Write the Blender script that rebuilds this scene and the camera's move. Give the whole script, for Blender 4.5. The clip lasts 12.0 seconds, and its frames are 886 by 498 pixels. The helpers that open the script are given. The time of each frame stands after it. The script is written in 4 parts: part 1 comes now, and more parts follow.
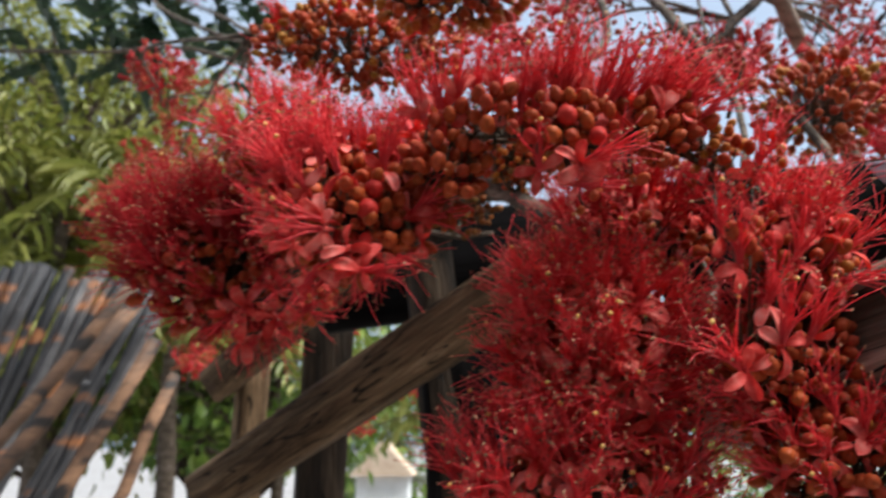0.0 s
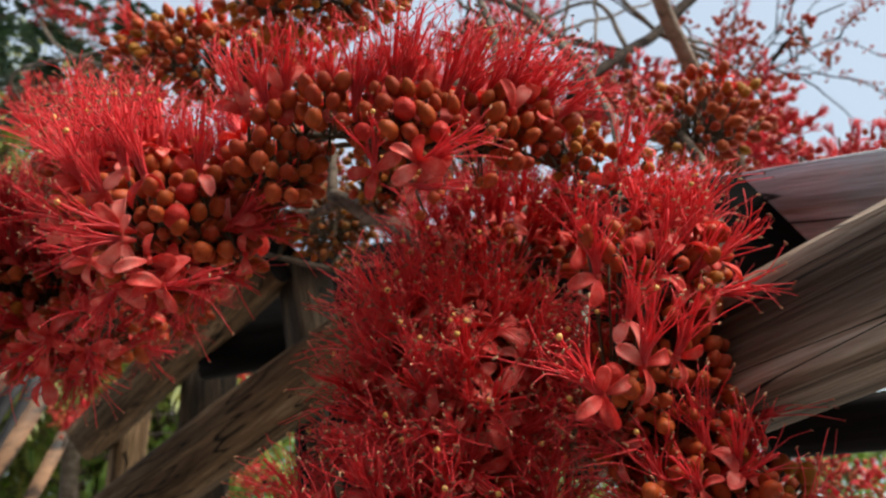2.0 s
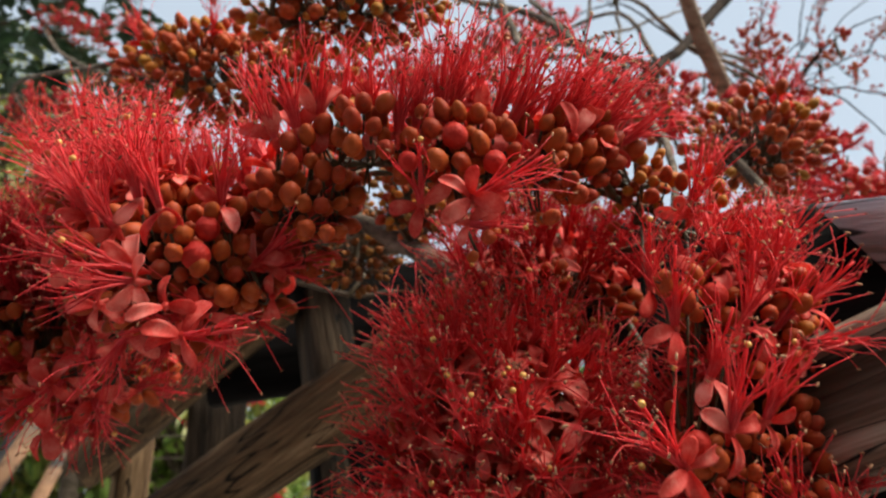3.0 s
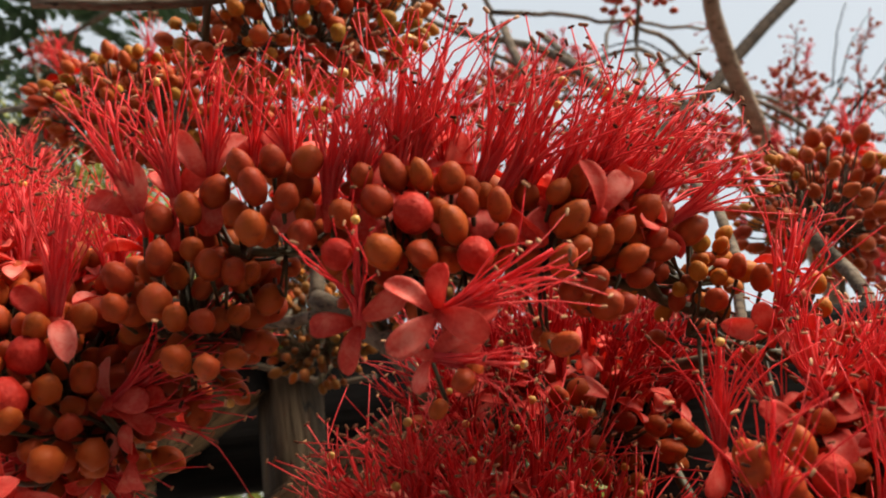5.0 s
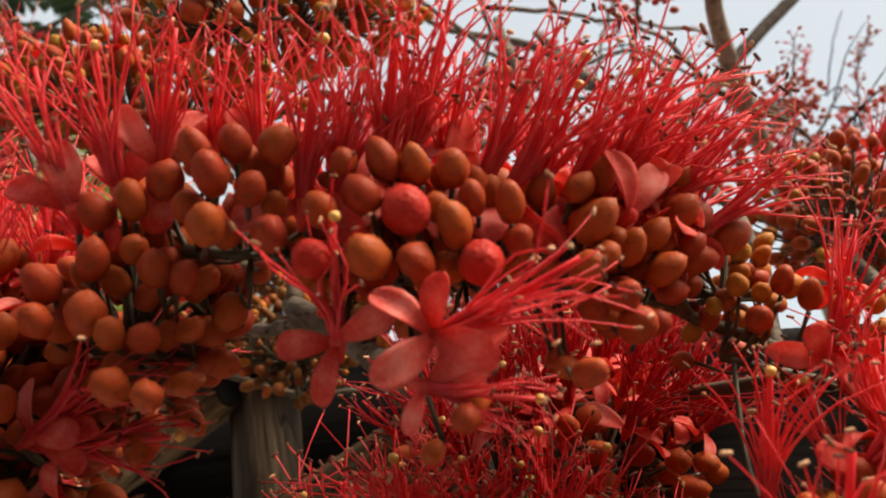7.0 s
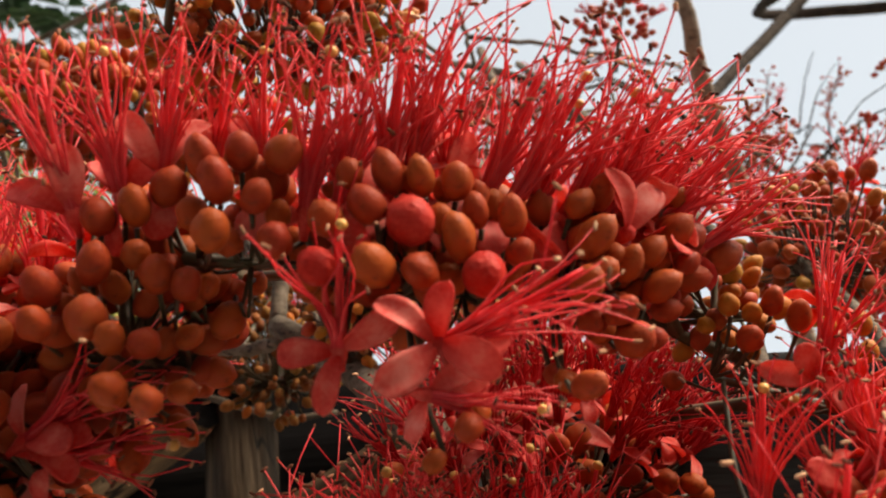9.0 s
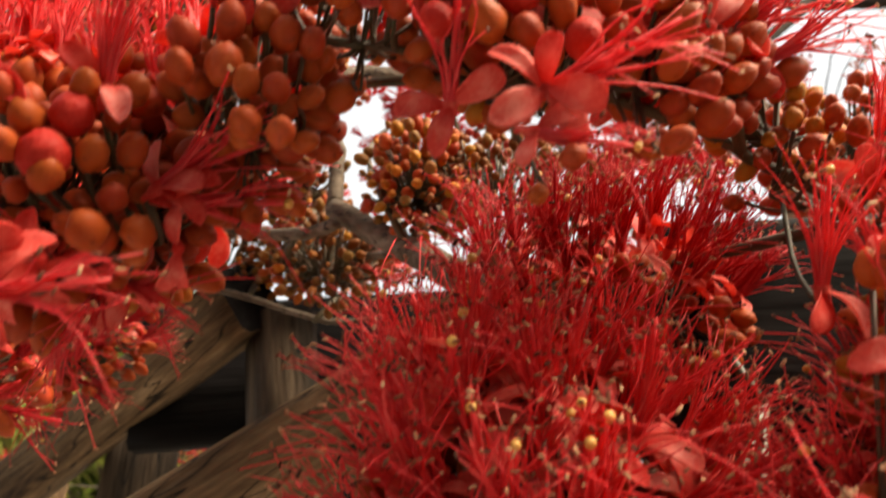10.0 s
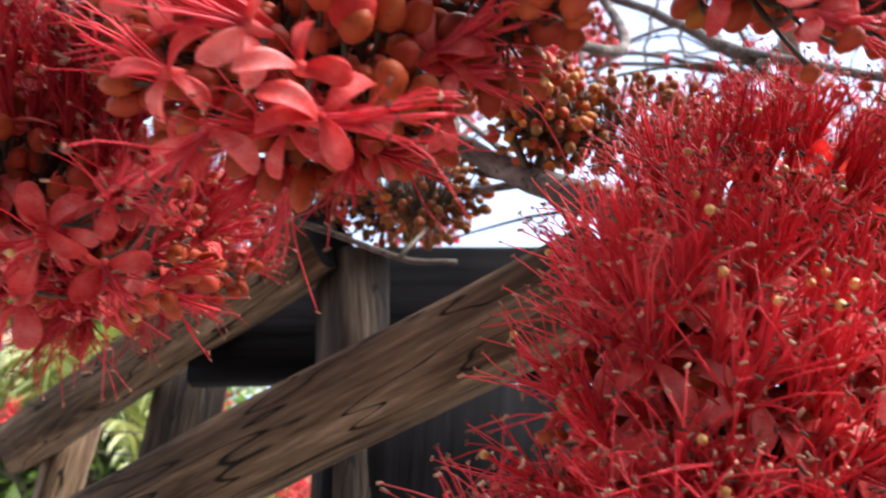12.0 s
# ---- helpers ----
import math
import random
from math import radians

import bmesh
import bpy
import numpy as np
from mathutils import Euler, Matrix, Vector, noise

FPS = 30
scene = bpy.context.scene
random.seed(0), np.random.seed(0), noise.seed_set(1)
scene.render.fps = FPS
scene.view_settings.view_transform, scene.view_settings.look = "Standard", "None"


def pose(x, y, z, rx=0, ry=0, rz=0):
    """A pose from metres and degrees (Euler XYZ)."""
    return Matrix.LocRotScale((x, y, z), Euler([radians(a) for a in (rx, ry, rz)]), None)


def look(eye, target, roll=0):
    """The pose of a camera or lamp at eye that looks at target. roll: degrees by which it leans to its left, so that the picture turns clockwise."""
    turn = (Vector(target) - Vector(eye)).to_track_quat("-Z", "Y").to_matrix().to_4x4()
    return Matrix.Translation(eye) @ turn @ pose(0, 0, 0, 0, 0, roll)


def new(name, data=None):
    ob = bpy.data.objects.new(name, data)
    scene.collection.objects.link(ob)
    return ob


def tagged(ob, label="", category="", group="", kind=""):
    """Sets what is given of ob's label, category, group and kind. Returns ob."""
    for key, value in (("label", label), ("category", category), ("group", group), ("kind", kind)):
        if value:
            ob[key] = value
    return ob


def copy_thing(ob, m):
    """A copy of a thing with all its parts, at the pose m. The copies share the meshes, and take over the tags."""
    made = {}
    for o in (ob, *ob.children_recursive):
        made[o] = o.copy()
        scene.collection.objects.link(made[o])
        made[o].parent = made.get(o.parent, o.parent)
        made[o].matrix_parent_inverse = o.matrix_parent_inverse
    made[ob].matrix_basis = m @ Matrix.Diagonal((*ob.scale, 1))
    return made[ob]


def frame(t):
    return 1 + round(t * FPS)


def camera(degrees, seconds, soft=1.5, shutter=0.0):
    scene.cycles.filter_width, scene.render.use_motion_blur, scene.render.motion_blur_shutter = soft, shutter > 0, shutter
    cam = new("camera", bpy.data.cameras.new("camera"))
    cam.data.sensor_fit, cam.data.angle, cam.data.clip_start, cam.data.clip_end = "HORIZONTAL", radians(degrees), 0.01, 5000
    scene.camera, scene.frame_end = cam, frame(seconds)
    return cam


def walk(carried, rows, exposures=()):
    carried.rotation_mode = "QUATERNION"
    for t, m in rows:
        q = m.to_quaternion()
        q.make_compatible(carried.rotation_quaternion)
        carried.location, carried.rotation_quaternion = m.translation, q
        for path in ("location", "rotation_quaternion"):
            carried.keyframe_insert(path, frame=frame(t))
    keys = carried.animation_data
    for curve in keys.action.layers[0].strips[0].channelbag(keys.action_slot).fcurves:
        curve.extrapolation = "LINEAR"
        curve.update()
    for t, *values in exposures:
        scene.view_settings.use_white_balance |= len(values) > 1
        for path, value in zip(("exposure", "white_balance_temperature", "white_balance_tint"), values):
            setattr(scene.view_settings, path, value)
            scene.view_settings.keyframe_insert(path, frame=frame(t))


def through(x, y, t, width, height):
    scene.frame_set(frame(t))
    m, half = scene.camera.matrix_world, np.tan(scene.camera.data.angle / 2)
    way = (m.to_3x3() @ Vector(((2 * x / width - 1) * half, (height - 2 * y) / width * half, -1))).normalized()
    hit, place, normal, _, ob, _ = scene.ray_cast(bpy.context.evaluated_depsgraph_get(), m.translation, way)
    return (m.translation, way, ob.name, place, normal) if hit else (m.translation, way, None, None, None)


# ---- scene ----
cam = camera(58.2, 12.0, soft=2.0, shutter=0.4)
cam.data.dof.use_dof = True
cam.data.dof.focus_distance, cam.data.dof.aperture_fstop = 0.285, 17.0
METRES, EYE, TILT, LEAN, TURN = 0.55, 1.55, 14.0, 0.0, 0.0
ROWS = [
    (0.0, 0.0, 0.0, 0.0, 0.0, 0.0, -0.0),
    (0.5, 0.0592, 0.04, -0.0042, -2.98, 1.74, -0.57),
    (1.0, 0.0926, 0.045, 0.0045, -4.74, 2.52, -0.57),
    (1.5, 0.1104, 0.0621, 0.0003, -4.78, 3.46, 0.64),
    (2.0, 0.1055, 0.1085, -0.0402, -4.75, 3.88, 0.54),
    (2.5, 0.0856, 0.1458, -0.029, -4.72, 4.15, 0.41),
    (3.0, 0.0682, 0.1971, -0.0029, -4.7, 4.44, 0.17),
    (3.5, 0.0817, 0.2838, 0.0296, -4.63, 5.19, 0.06),
    (5.5, 0.126, 0.4524, 0.0799, -3.73, 7.55, -0.36),
    (6.0, 0.1278, 0.4707, 0.0893, -4.19, 7.57, -0.58),
    (6.5, 0.1215, 0.4992, 0.0842, -4.53, 7.52, -0.84),
    (8.5, 0.1167, 0.5169, 0.0725, -7.13, 9.38, -1.85),
    (9.0, 0.1064, 0.509, 0.0714, -7.17, 9.88, -2.0),
    (9.5, 0.0864, 0.5001, 0.0324, -7.11, 9.95, -2.6),
    (10.0, 0.0666, 0.496, -0.0467, -6.87, 9.46, -4.24),
    (10.5, 0.044, 0.5049, -0.0982, -7.1, 9.11, -5.43),
    (11.0, 0.0307, 0.5148, -0.126, -7.63, 9.05, -6.32),
    (11.5, -0.0076, 0.5181, -0.1424, -8.31, 9.05, -6.97),
    (12.0, -0.0743, 0.4959, -0.1304, -9.03, 9.02, -7.45),
]
EXPOSURES = [(0.0, 0.66, 5950, 6), (1.0, 0.76, 6100, 6), (1.8, 0.66, 6350, 5), (2.5, 0.64, 6500, 4), (3.5, 0.66, 6800, 5), (5.5, 0.76, 7500, 7), (9.3, 0.86, 7500, 7), (10.0, 1.3, 8300, 10), (10.4, 1.44, 8900, 11), (11.2, 1.62, 6700, 11), (12.0, 1.66, 5600, 12)]
walk(cam, [(t, pose(0, 0, EYE, TILT, LEAN, TURN) @ pose(METRES * x, METRES * y, METRES * z, 90 + pitch, roll, yaw)) for t, x, y, z, yaw, pitch, roll in ROWS], EXPOSURES)

# ---- world and light ----
SUN_UP, SUN_TURN = 57.0, 112.0     # height of the sun, and the way it stands (clockwise from +y)
world = bpy.data.worlds.new("sky")
scene.world = world
world.use_nodes = True
wn, wl = world.node_tree.nodes, world.node_tree.links
sky = wn.new("ShaderNodeTexSky")
sky.sky_type, sky.sun_disc = "NISHITA", False
sky.sun_elevation, sky.sun_rotation = radians(SUN_UP), radians(SUN_TURN)
sky.dust_density, sky.air_density, sky.ozone_density = 4.0, 1.0, 1.0
haze = wn.new("ShaderNodeMix")
haze.data_type = "RGBA"
haze.inputs["Factor"].default_value = 0.6
haze.inputs["B"].default_value = (8.0, 9.0, 10.6, 1)
wl.new(sky.outputs["Color"], haze.inputs["A"])
wl.new(haze.outputs["Result"], wn["Background"].inputs["Color"])
wn["Background"].inputs["Strength"].default_value = 0.072
sun = new("sun", bpy.data.lights.new("sun", "SUN"))
sun.data.energy, sun.data.angle, sun.data.color = 5.0, radians(36), (1.0, 0.95, 0.88)
sa, se = radians(SUN_TURN), radians(SUN_UP)
sun.matrix_world = look((0, 0, 0), (-math.sin(sa) * math.cos(se), -math.cos(sa) * math.cos(se), -math.sin(se)))


# ---- materials ----
def material(name, low, high, rough=0.6, scale=40.0, detail=4.0, bump=0.0, bump_scale=120.0, stretch=(1, 1, 1), per=0.0,
             island=False, through=0.0, spots=None, gloss=0.5, along=0.0, cracks=None):
    """Two colours mixed by grain at two scales; per: how much a piece's own chance shifts it; through: light let through a thin sheet."""
    mat = bpy.data.materials.new(name)
    mat.use_nodes = True
    n, l = mat.node_tree.nodes, mat.node_tree.links
    b = n["Principled BSDF"]
    b.inputs["Roughness"].default_value = rough
    b.inputs["Specular IOR Level"].default_value = gloss
    co, mp = n.new("ShaderNodeTexCoord"), n.new("ShaderNodeMapping")
    mp.inputs["Scale"].default_value = stretch
    l.new(co.outputs["Object"], mp.inputs["Vector"])
    big, fine = n.new("ShaderNodeTexNoise"), n.new("ShaderNodeTexNoise")
    big.inputs["Scale"].default_value, fine.inputs["Scale"].default_value = scale, scale * 6
    big.inputs["Detail"].default_value, fine.inputs["Detail"].default_value = detail, detail
    for k in (big, fine):
        l.new(mp.outputs["Vector"], k.inputs["Vector"])
    add = n.new("ShaderNodeMath")
    add.operation = "MULTIPLY_ADD"
    add.inputs[1].default_value = 0.45
    l.new(fine.outputs["Fac"], add.inputs[0])
    l.new(big.outputs["Fac"], add.inputs[2])
    span = n.new("ShaderNodeMapRange")
    span.inputs["From Min"].default_value, span.inputs["From Max"].default_value = 0.5, 0.95
    l.new(add.outputs[0], span.inputs["Value"])
    fac = span.outputs["Result"]
    if per:
        chance = n.new("ShaderNodeNewGeometry").outputs["Random Per Island"] if island else n.new("ShaderNodeObjectInfo").outputs["Random"]
        m = n.new("ShaderNodeMix")
        m.inputs["Factor"].default_value = per
        l.new(fac, m.inputs["A"])
        l.new(chance, m.inputs["B"])
        fac = m.outputs["Result"]
    if along:
        axes, shift = n.new("ShaderNodeSeparateXYZ"), n.new("ShaderNodeMath")
        l.new(co.outputs["Object"], axes.inputs[0])
        shift.operation = "MULTIPLY_ADD"
        shift.inputs[1].default_value = along
        l.new(axes.outputs["X"], shift.inputs[0])
        l.new(fac, shift.inputs[2])
        fac = shift.outputs[0]
    ramp = n.new("ShaderNodeValToRGB")
    stops = [low, high] if len(low) == 3 and not isinstance(low[0], tuple) else list(low)
    els = ramp.color_ramp.elements
    while len(els) < len(stops):
        els.new(0.5)
    for i, c in enumerate(stops):
        els[i].position, els[i].color = i / (len(stops) - 1), (*c, 1)
    l.new(fac, ramp.inputs["Fac"])
    colour = ramp.outputs["Color"]
    if spots:
        sc, c, lo, hi = spots
        sp, cut, mx = n.new("ShaderNodeTexNoise"), n.new("ShaderNodeMapRange"), n.new("ShaderNodeMix")
        sp.inputs["Scale"].default_value, sp.inputs["Detail"].default_value = sc, 5
        l.new(mp.outputs["Vector"], sp.inputs["Vector"])
        cut.inputs["From Min"].default_value, cut.inputs["From Max"].default_value = lo, hi
        l.new(sp.outputs["Fac"], cut.inputs["Value"])
        mx.data_type = "RGBA"
        mx.inputs["B"].default_value = (*c, 1)
        l.new(cut.outputs["Result"], mx.inputs["Factor"])
        l.new(colour, mx.inputs["A"])
        colour = mx.outputs["Result"]
    if cracks:
        sc, c, width = cracks
        cr, off, far, cut, mx = n.new("ShaderNodeTexNoise"), n.new("ShaderNodeMath"), n.new("ShaderNodeMath"), n.new("ShaderNodeMapRange"), n.new("ShaderNodeMix")
        cr.inputs["Scale"].default_value, cr.inputs["Detail"].default_value, cr.inputs["Distortion"].default_value = sc, 1, 0.0
        l.new(mp.outputs["Vector"], cr.inputs["Vector"])
        off.operation, off.inputs[1].default_value = "SUBTRACT", 0.5
        far.operation = "ABSOLUTE"
        l.new(cr.outputs["Fac"], off.inputs[0])
        l.new(off.outputs[0], far.inputs[0])
        cut.inputs["From Min"].default_value, cut.inputs["From Max"].default_value = width, width * 0.3
        l.new(far.outputs[0], cut.inputs["Value"])
        mx.data_type = "RGBA"
        mx.inputs["B"].default_value = (*c, 1)
        l.new(cut.outputs["Result"], mx.inputs["Factor"])
        l.new(colour, mx.inputs["A"])
        colour = mx.outputs["Result"]
    l.new(colour, b.inputs["Base Color"])
    if bump:
        bt, bm = n.new("ShaderNodeTexNoise"), n.new("ShaderNodeBump")
        bt.inputs["Scale"].default_value, bt.inputs["Detail"].default_value = bump_scale, 6
        l.new(mp.outputs["Vector"], bt.inputs["Vector"])
        bm.inputs["Strength"].default_value, bm.inputs["Distance"].default_value = bump, 0.004
        l.new(bt.outputs["Fac"], bm.inputs["Height"])
        l.new(bm.outputs["Normal"], b.inputs["Normal"])
    if through:
        tr, mix = n.new("ShaderNodeBsdfTranslucent"), n.new("ShaderNodeMixShader")
        l.new(colour, tr.inputs["Color"])
        mix.inputs[0].default_value = through
        l.new(b.outputs[0], mix.inputs[1])
        l.new(tr.outputs[0], mix.inputs[2])
        l.new(mix.outputs[0], n["Material Output"].inputs["Surface"])
    return mat


BUD = material("bud skin", ((0.30, 0.026, 0.013), (0.36, 0.050, 0.013), (0.38, 0.072, 0.015), (0.43, 0.050, 0.025)), None, 0.52, 150, per=0.7, bump=0.12, bump_scale=900, gloss=0.14, spots=(260, (0.20, 0.034, 0.013), 0.56, 0.72))
BUD_OCHRE = material("ochre bud skin", ((0.37, 0.082, 0.014), (0.41, 0.128, 0.017), (0.37, 0.15, 0.019), (0.26, 0.145, 0.020)), None, 0.55, 130, per=0.7, bump=0.15, bump_scale=900, gloss=0.14, spots=(260, (0.26, 0.055, 0.010), 0.56, 0.72))
BUD_INNER = material("inner bud skin", ((0.29, 0.028, 0.014), (0.34, 0.052, 0.015), (0.34, 0.075, 0.016)), None, 0.55, 130, per=0.7, island=True, gloss=0.14)
# small buds' own olive, held darker in place of shade within the heads
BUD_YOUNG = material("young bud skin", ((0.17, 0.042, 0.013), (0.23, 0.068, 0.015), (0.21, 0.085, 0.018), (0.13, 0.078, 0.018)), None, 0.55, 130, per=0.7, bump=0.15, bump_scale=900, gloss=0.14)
BUD_YOUNG_INNER = material("inner young bud skin", ((0.14, 0.034, 0.012), (0.18, 0.055, 0.014), (0.13, 0.06, 0.016)), None, 0.55, 130, per=0.7, island=True, gloss=0.14)
BUD_FAR = material("far bud skin", ((0.34, 0.016, 0.018), (0.38, 0.05, 0.018), (0.24, 0.08, 0.02)), None, 0.5, 60, per=0.7, island=True, gloss=0.22)
PETAL = material("petal", ((0.60, 0.018, 0.018), (0.74, 0.052, 0.045), (0.86, 0.135, 0.110), (0.94, 0.32, 0.265)), None, 0.5, 160, per=0.5, through=0.42, gloss=0.14, along=16.0)
PETAL_SHUT = material("folded petal", ((0.42, 0.014, 0.012), (0.54, 0.030, 0.022), (0.66, 0.07, 0.05)), None, 0.5, 160, per=0.3, through=0.15, gloss=0.14, bump=0.3, bump_scale=500)
FILAMENT = material("filament", ((0.72, 0.028, 0.042), (0.85, 0.070, 0.082), (0.93, 0.21, 0.20)), None, 0.45, 60, per=0.5, island=True, through=0.4, gloss=0.22)
# darker filament copy in place of shade on low heads; far heads share it
FILAMENT_DARK = material("darkened crimson filament", ((0.46, 0.010, 0.020), (0.60, 0.026, 0.036), (0.74, 0.09, 0.09)), None, 0.45, 60, per=0.5, island=True, through=0.4, gloss=0.2)
ANTHER = material("anther", ((0.035, 0.015, 0.011), (0.14, 0.050, 0.030), (0.42, 0.19, 0.105), (0.62, 0.38, 0.23)), None, 0.75, 300, per=0.85, island=True, gloss=0.1)
STIGMA = material("stigma", (0.62, 0.30, 0.06), (0.78, 0.46, 0.13), 0.5, 300)
STALK = material("green stalk", ((0.026, 0.014, 0.006), (0.055, 0.040, 0.012), (0.09, 0.025, 0.014)), None, 0.6, 90, per=0.5, island=True)
BARK = material("grey bark", ((0.04, 0.027, 0.018), (0.11, 0.08, 0.057), (0.20, 0.155, 0.125)), None, 0.85, 45, bump=0.7, bump_scale=160, stretch=(0.4, 1, 1), spots=(260, (0.03, 0.02, 0.015), 0.58, 0.66), gloss=0.2)
BARK_TAN = material("tan bark", ((0.10, 0.070, 0.048), (0.26, 0.185, 0.135), (0.36, 0.28, 0.22)), None, 0.8, 45, bump=0.5, bump_scale=160, stretch=(0.4, 1, 1), spots=(200, (0.07, 0.05, 0.035), 0.60, 0.68), gloss=0.2)
BARK_DARK = material("dark bark", ((0.014, 0.010, 0.008), (0.045, 0.032, 0.025)), (0.1, 0.1, 0.1), 0.9, 45, bump=0.6, bump_scale=160, gloss=0.03)
WOOD = material("weathered timber", ((0.016, 0.008, 0.004), (0.078, 0.044, 0.021), (0.155, 0.094, 0.048), (0.31, 0.20, 0.112)), None, 0.85, 62, 12, bump=1.0, bump_scale=170, stretch=(0.09, 1, 1), spots=(26, (0.035, 0.021, 0.010), 0.56, 0.70), gloss=0.15, cracks=(70, (0.012, 0.007, 0.003), 0.016))
# brighter copy of the weathered timber: light on the near rail put into colour
WOOD_LIT = material("lit weathered timber", ((0.05, 0.032, 0.022), (0.18, 0.125, 0.088), (0.33, 0.245, 0.185), (0.56, 0.46, 0.37)), None, 0.8, 75, 10, bump=1.0, bump_scale=210, stretch=(0.05, 1, 1), spots=(20, (0.05, 0.031, 0.019), 0.52, 0.66), gloss=0.25, cracks=(55, (0.012, 0.008, 0.005), 0.010))
# posts' own darker timber, darkened further in place of shade under the blossoms
WOOD_BROWN = material("dark weathered timber", ((0.012, 0.008, 0.005), (0.036, 0.023, 0.014), (0.095, 0.064, 0.039)), None, 0.85, 55, 10, bump=1.0, bump_scale=160, stretch=(0.09, 1, 1), spots=(16, (0.012, 0.008, 0.005), 0.50, 0.66), gloss=0.2, cracks=(45, (0.004, 0.003, 0.002), 0.012))
WOOD_GREY = material("grey sawn timber", ((0.17, 0.155, 0.155), (0.42, 0.40, 0.41), (0.60, 0.58, 0.60)), None, 0.75, 60, 9, bump=0.9, bump_scale=140, stretch=(0.07, 1, 1), spots=(30, (0.08, 0.066, 0.06), 0.56, 0.7), gloss=0.3, cracks=(38, (0.02, 0.016, 0.015), 0.014))
# boards' own dark grey, taken down to near-black in place of shade
WOOD_DARK = material("near-black timber", ((0.003, 0.0025, 0.002), (0.009, 0.0075, 0.007), (0.02, 0.017, 0.017)), None, 0.95, 24, 6, bump=0.7, bump_scale=70, stretch=(0.07, 1, 1), gloss=0.1)
POLE = material("charred pole", ((0.007, 0.007, 0.008), (0.030, 0.028, 0.029), (0.07, 0.065, 0.065), (0.20, 0.18, 0.17)), None, 0.6, 14, 6, per=0.75, bump=0.8, bump_scale=60, stretch=(0.2, 1, 1), spots=(9, (0.36, 0.14, 0.05), 0.56, 0.64))
PAVING = material("pale paving", ((0.21, 0.19, 0.175), (0.28, 0.26, 0.245), (0.36, 0.34, 0.325)), None, 0.85, 1.2, 8, bump=0.3, bump_scale=60)
LEAF_YELLOW = material("yellow-green leaf", ((0.06, 0.075, 0.010), (0.21, 0.22, 0.036), (0.37, 0.35, 0.10)), None, 0.5, 4, per=0.75, island=True, through=0.4)
LEAF_GREEN = material("green leaf", ((0.05, 0.10, 0.014), (0.14, 0.23, 0.03), (0.30, 0.36, 0.07)), None, 0.45, 4, per=0.75, island=True, through=0.35)
LEAF_DARK = material("dark leaf", ((0.012, 0.03, 0.014), (0.03, 0.065, 0.025)), (0.05, 0.09, 0.03), 0.4, 10, per=0.7, island=True, through=0.15)
TAN = material("tan roofing", ((0.45, 0.32, 0.22), (0.58, 0.44, 0.32)), (0.6, 0.5, 0.4), 0.8, 6, bump=0.4, bump_scale=40)
# darker copy of the filament colour, in place of shade on far left heads
FILAMENT_DIM = material("shade-dimmed filament", ((0.34, 0.006, 0.014), (0.48, 0.014, 0.022), (0.60, 0.05, 0.05)), None, 0.5, 60, per=0.5, island=True, through=0.3, gloss=0.2)
# grey of the added unseen wall, set by how much light it returns
LIGHT_BLOCK = material("light block grey", ((0.13, 0.12, 0.11), (0.20, 0.185, 0.17), (0.28, 0.265, 0.245)), None, 0.9, 5, 8, bump=0.4, bump_scale=50)
PLASTER = material("pale plaster", ((0.55, 0.54, 0.52), (0.70, 0.69, 0.67)), (0.7, 0.7, 0.7), 0.85, 3, bump=0.2, bump_scale=50)


# ---- making ----
def mesh_of(name, verts, faces, mat, smooth=True):
    me = bpy.data.meshes.new(name)
    me.from_pydata([tuple(v) for v in verts], [], faces)
    if smooth:
        me.polygons.foreach_set("use_smooth", [True] * len(me.polygons))
    me.materials.append(mat)
    me.update()
    return me


def part(name, me, parent, m=None, label="", kind=""):
    """One mesh as a part under its thing (or under a part), at the pose m in the parent's own space."""
    ob = new(name, me)
    ob.parent = parent
    ob.matrix_basis = m or Matrix()
    return tagged(ob, label, kind=kind)


def thing(name, place, label, category, group="", kind=""):
    ob = new(name)
    ob.empty_display_size = 0.02
    ob.matrix_basis = Matrix.Translation(place)
    return tagged(ob, label, category, group, kind)


def aim(place, axis, roll=0.0, size=1.0):
    """The pose with +Z along axis."""
    q = Vector(axis).normalized().to_track_quat("Z", "Y").to_matrix().to_4x4()
    return Matrix.Translation(place) @ q @ Matrix.Rotation(roll, 4, "Z") @ Matrix.Scale(size, 4)


def tube(verts, faces, path, radii, sides=5, cap=True):
    """Adds a tapering tube along a path to lists of vertices and faces."""
    start = len(verts)
    side = None
    for i, p in enumerate(path):
        p = Vector(p)
        d = (Vector(path[min(i + 1, len(path) - 1)]) - Vector(path[max(i - 1, 0)])).normalized()
        if side is None:
            side = d.orthogonal().normalized()
        side = (side - d * side.dot(d)).normalized()
        up = d.cross(side)
        for k in range(sides):
            a = 2 * math.pi * k / sides
            verts.append(p + (side * math.cos(a) + up * math.sin(a)) * radii[i])
    for i in range(len(path) - 1):
        for k in range(sides):
            a, b = start + i * sides + k, start + i * sides + (k + 1) % sides
            faces.append((a, b, b + sides, a + sides))
    if cap:
        faces.append(tuple(start + k for k in reversed(range(sides))))
        faces.append(tuple(start + (len(path) - 1) * sides + k for k in range(sides)))


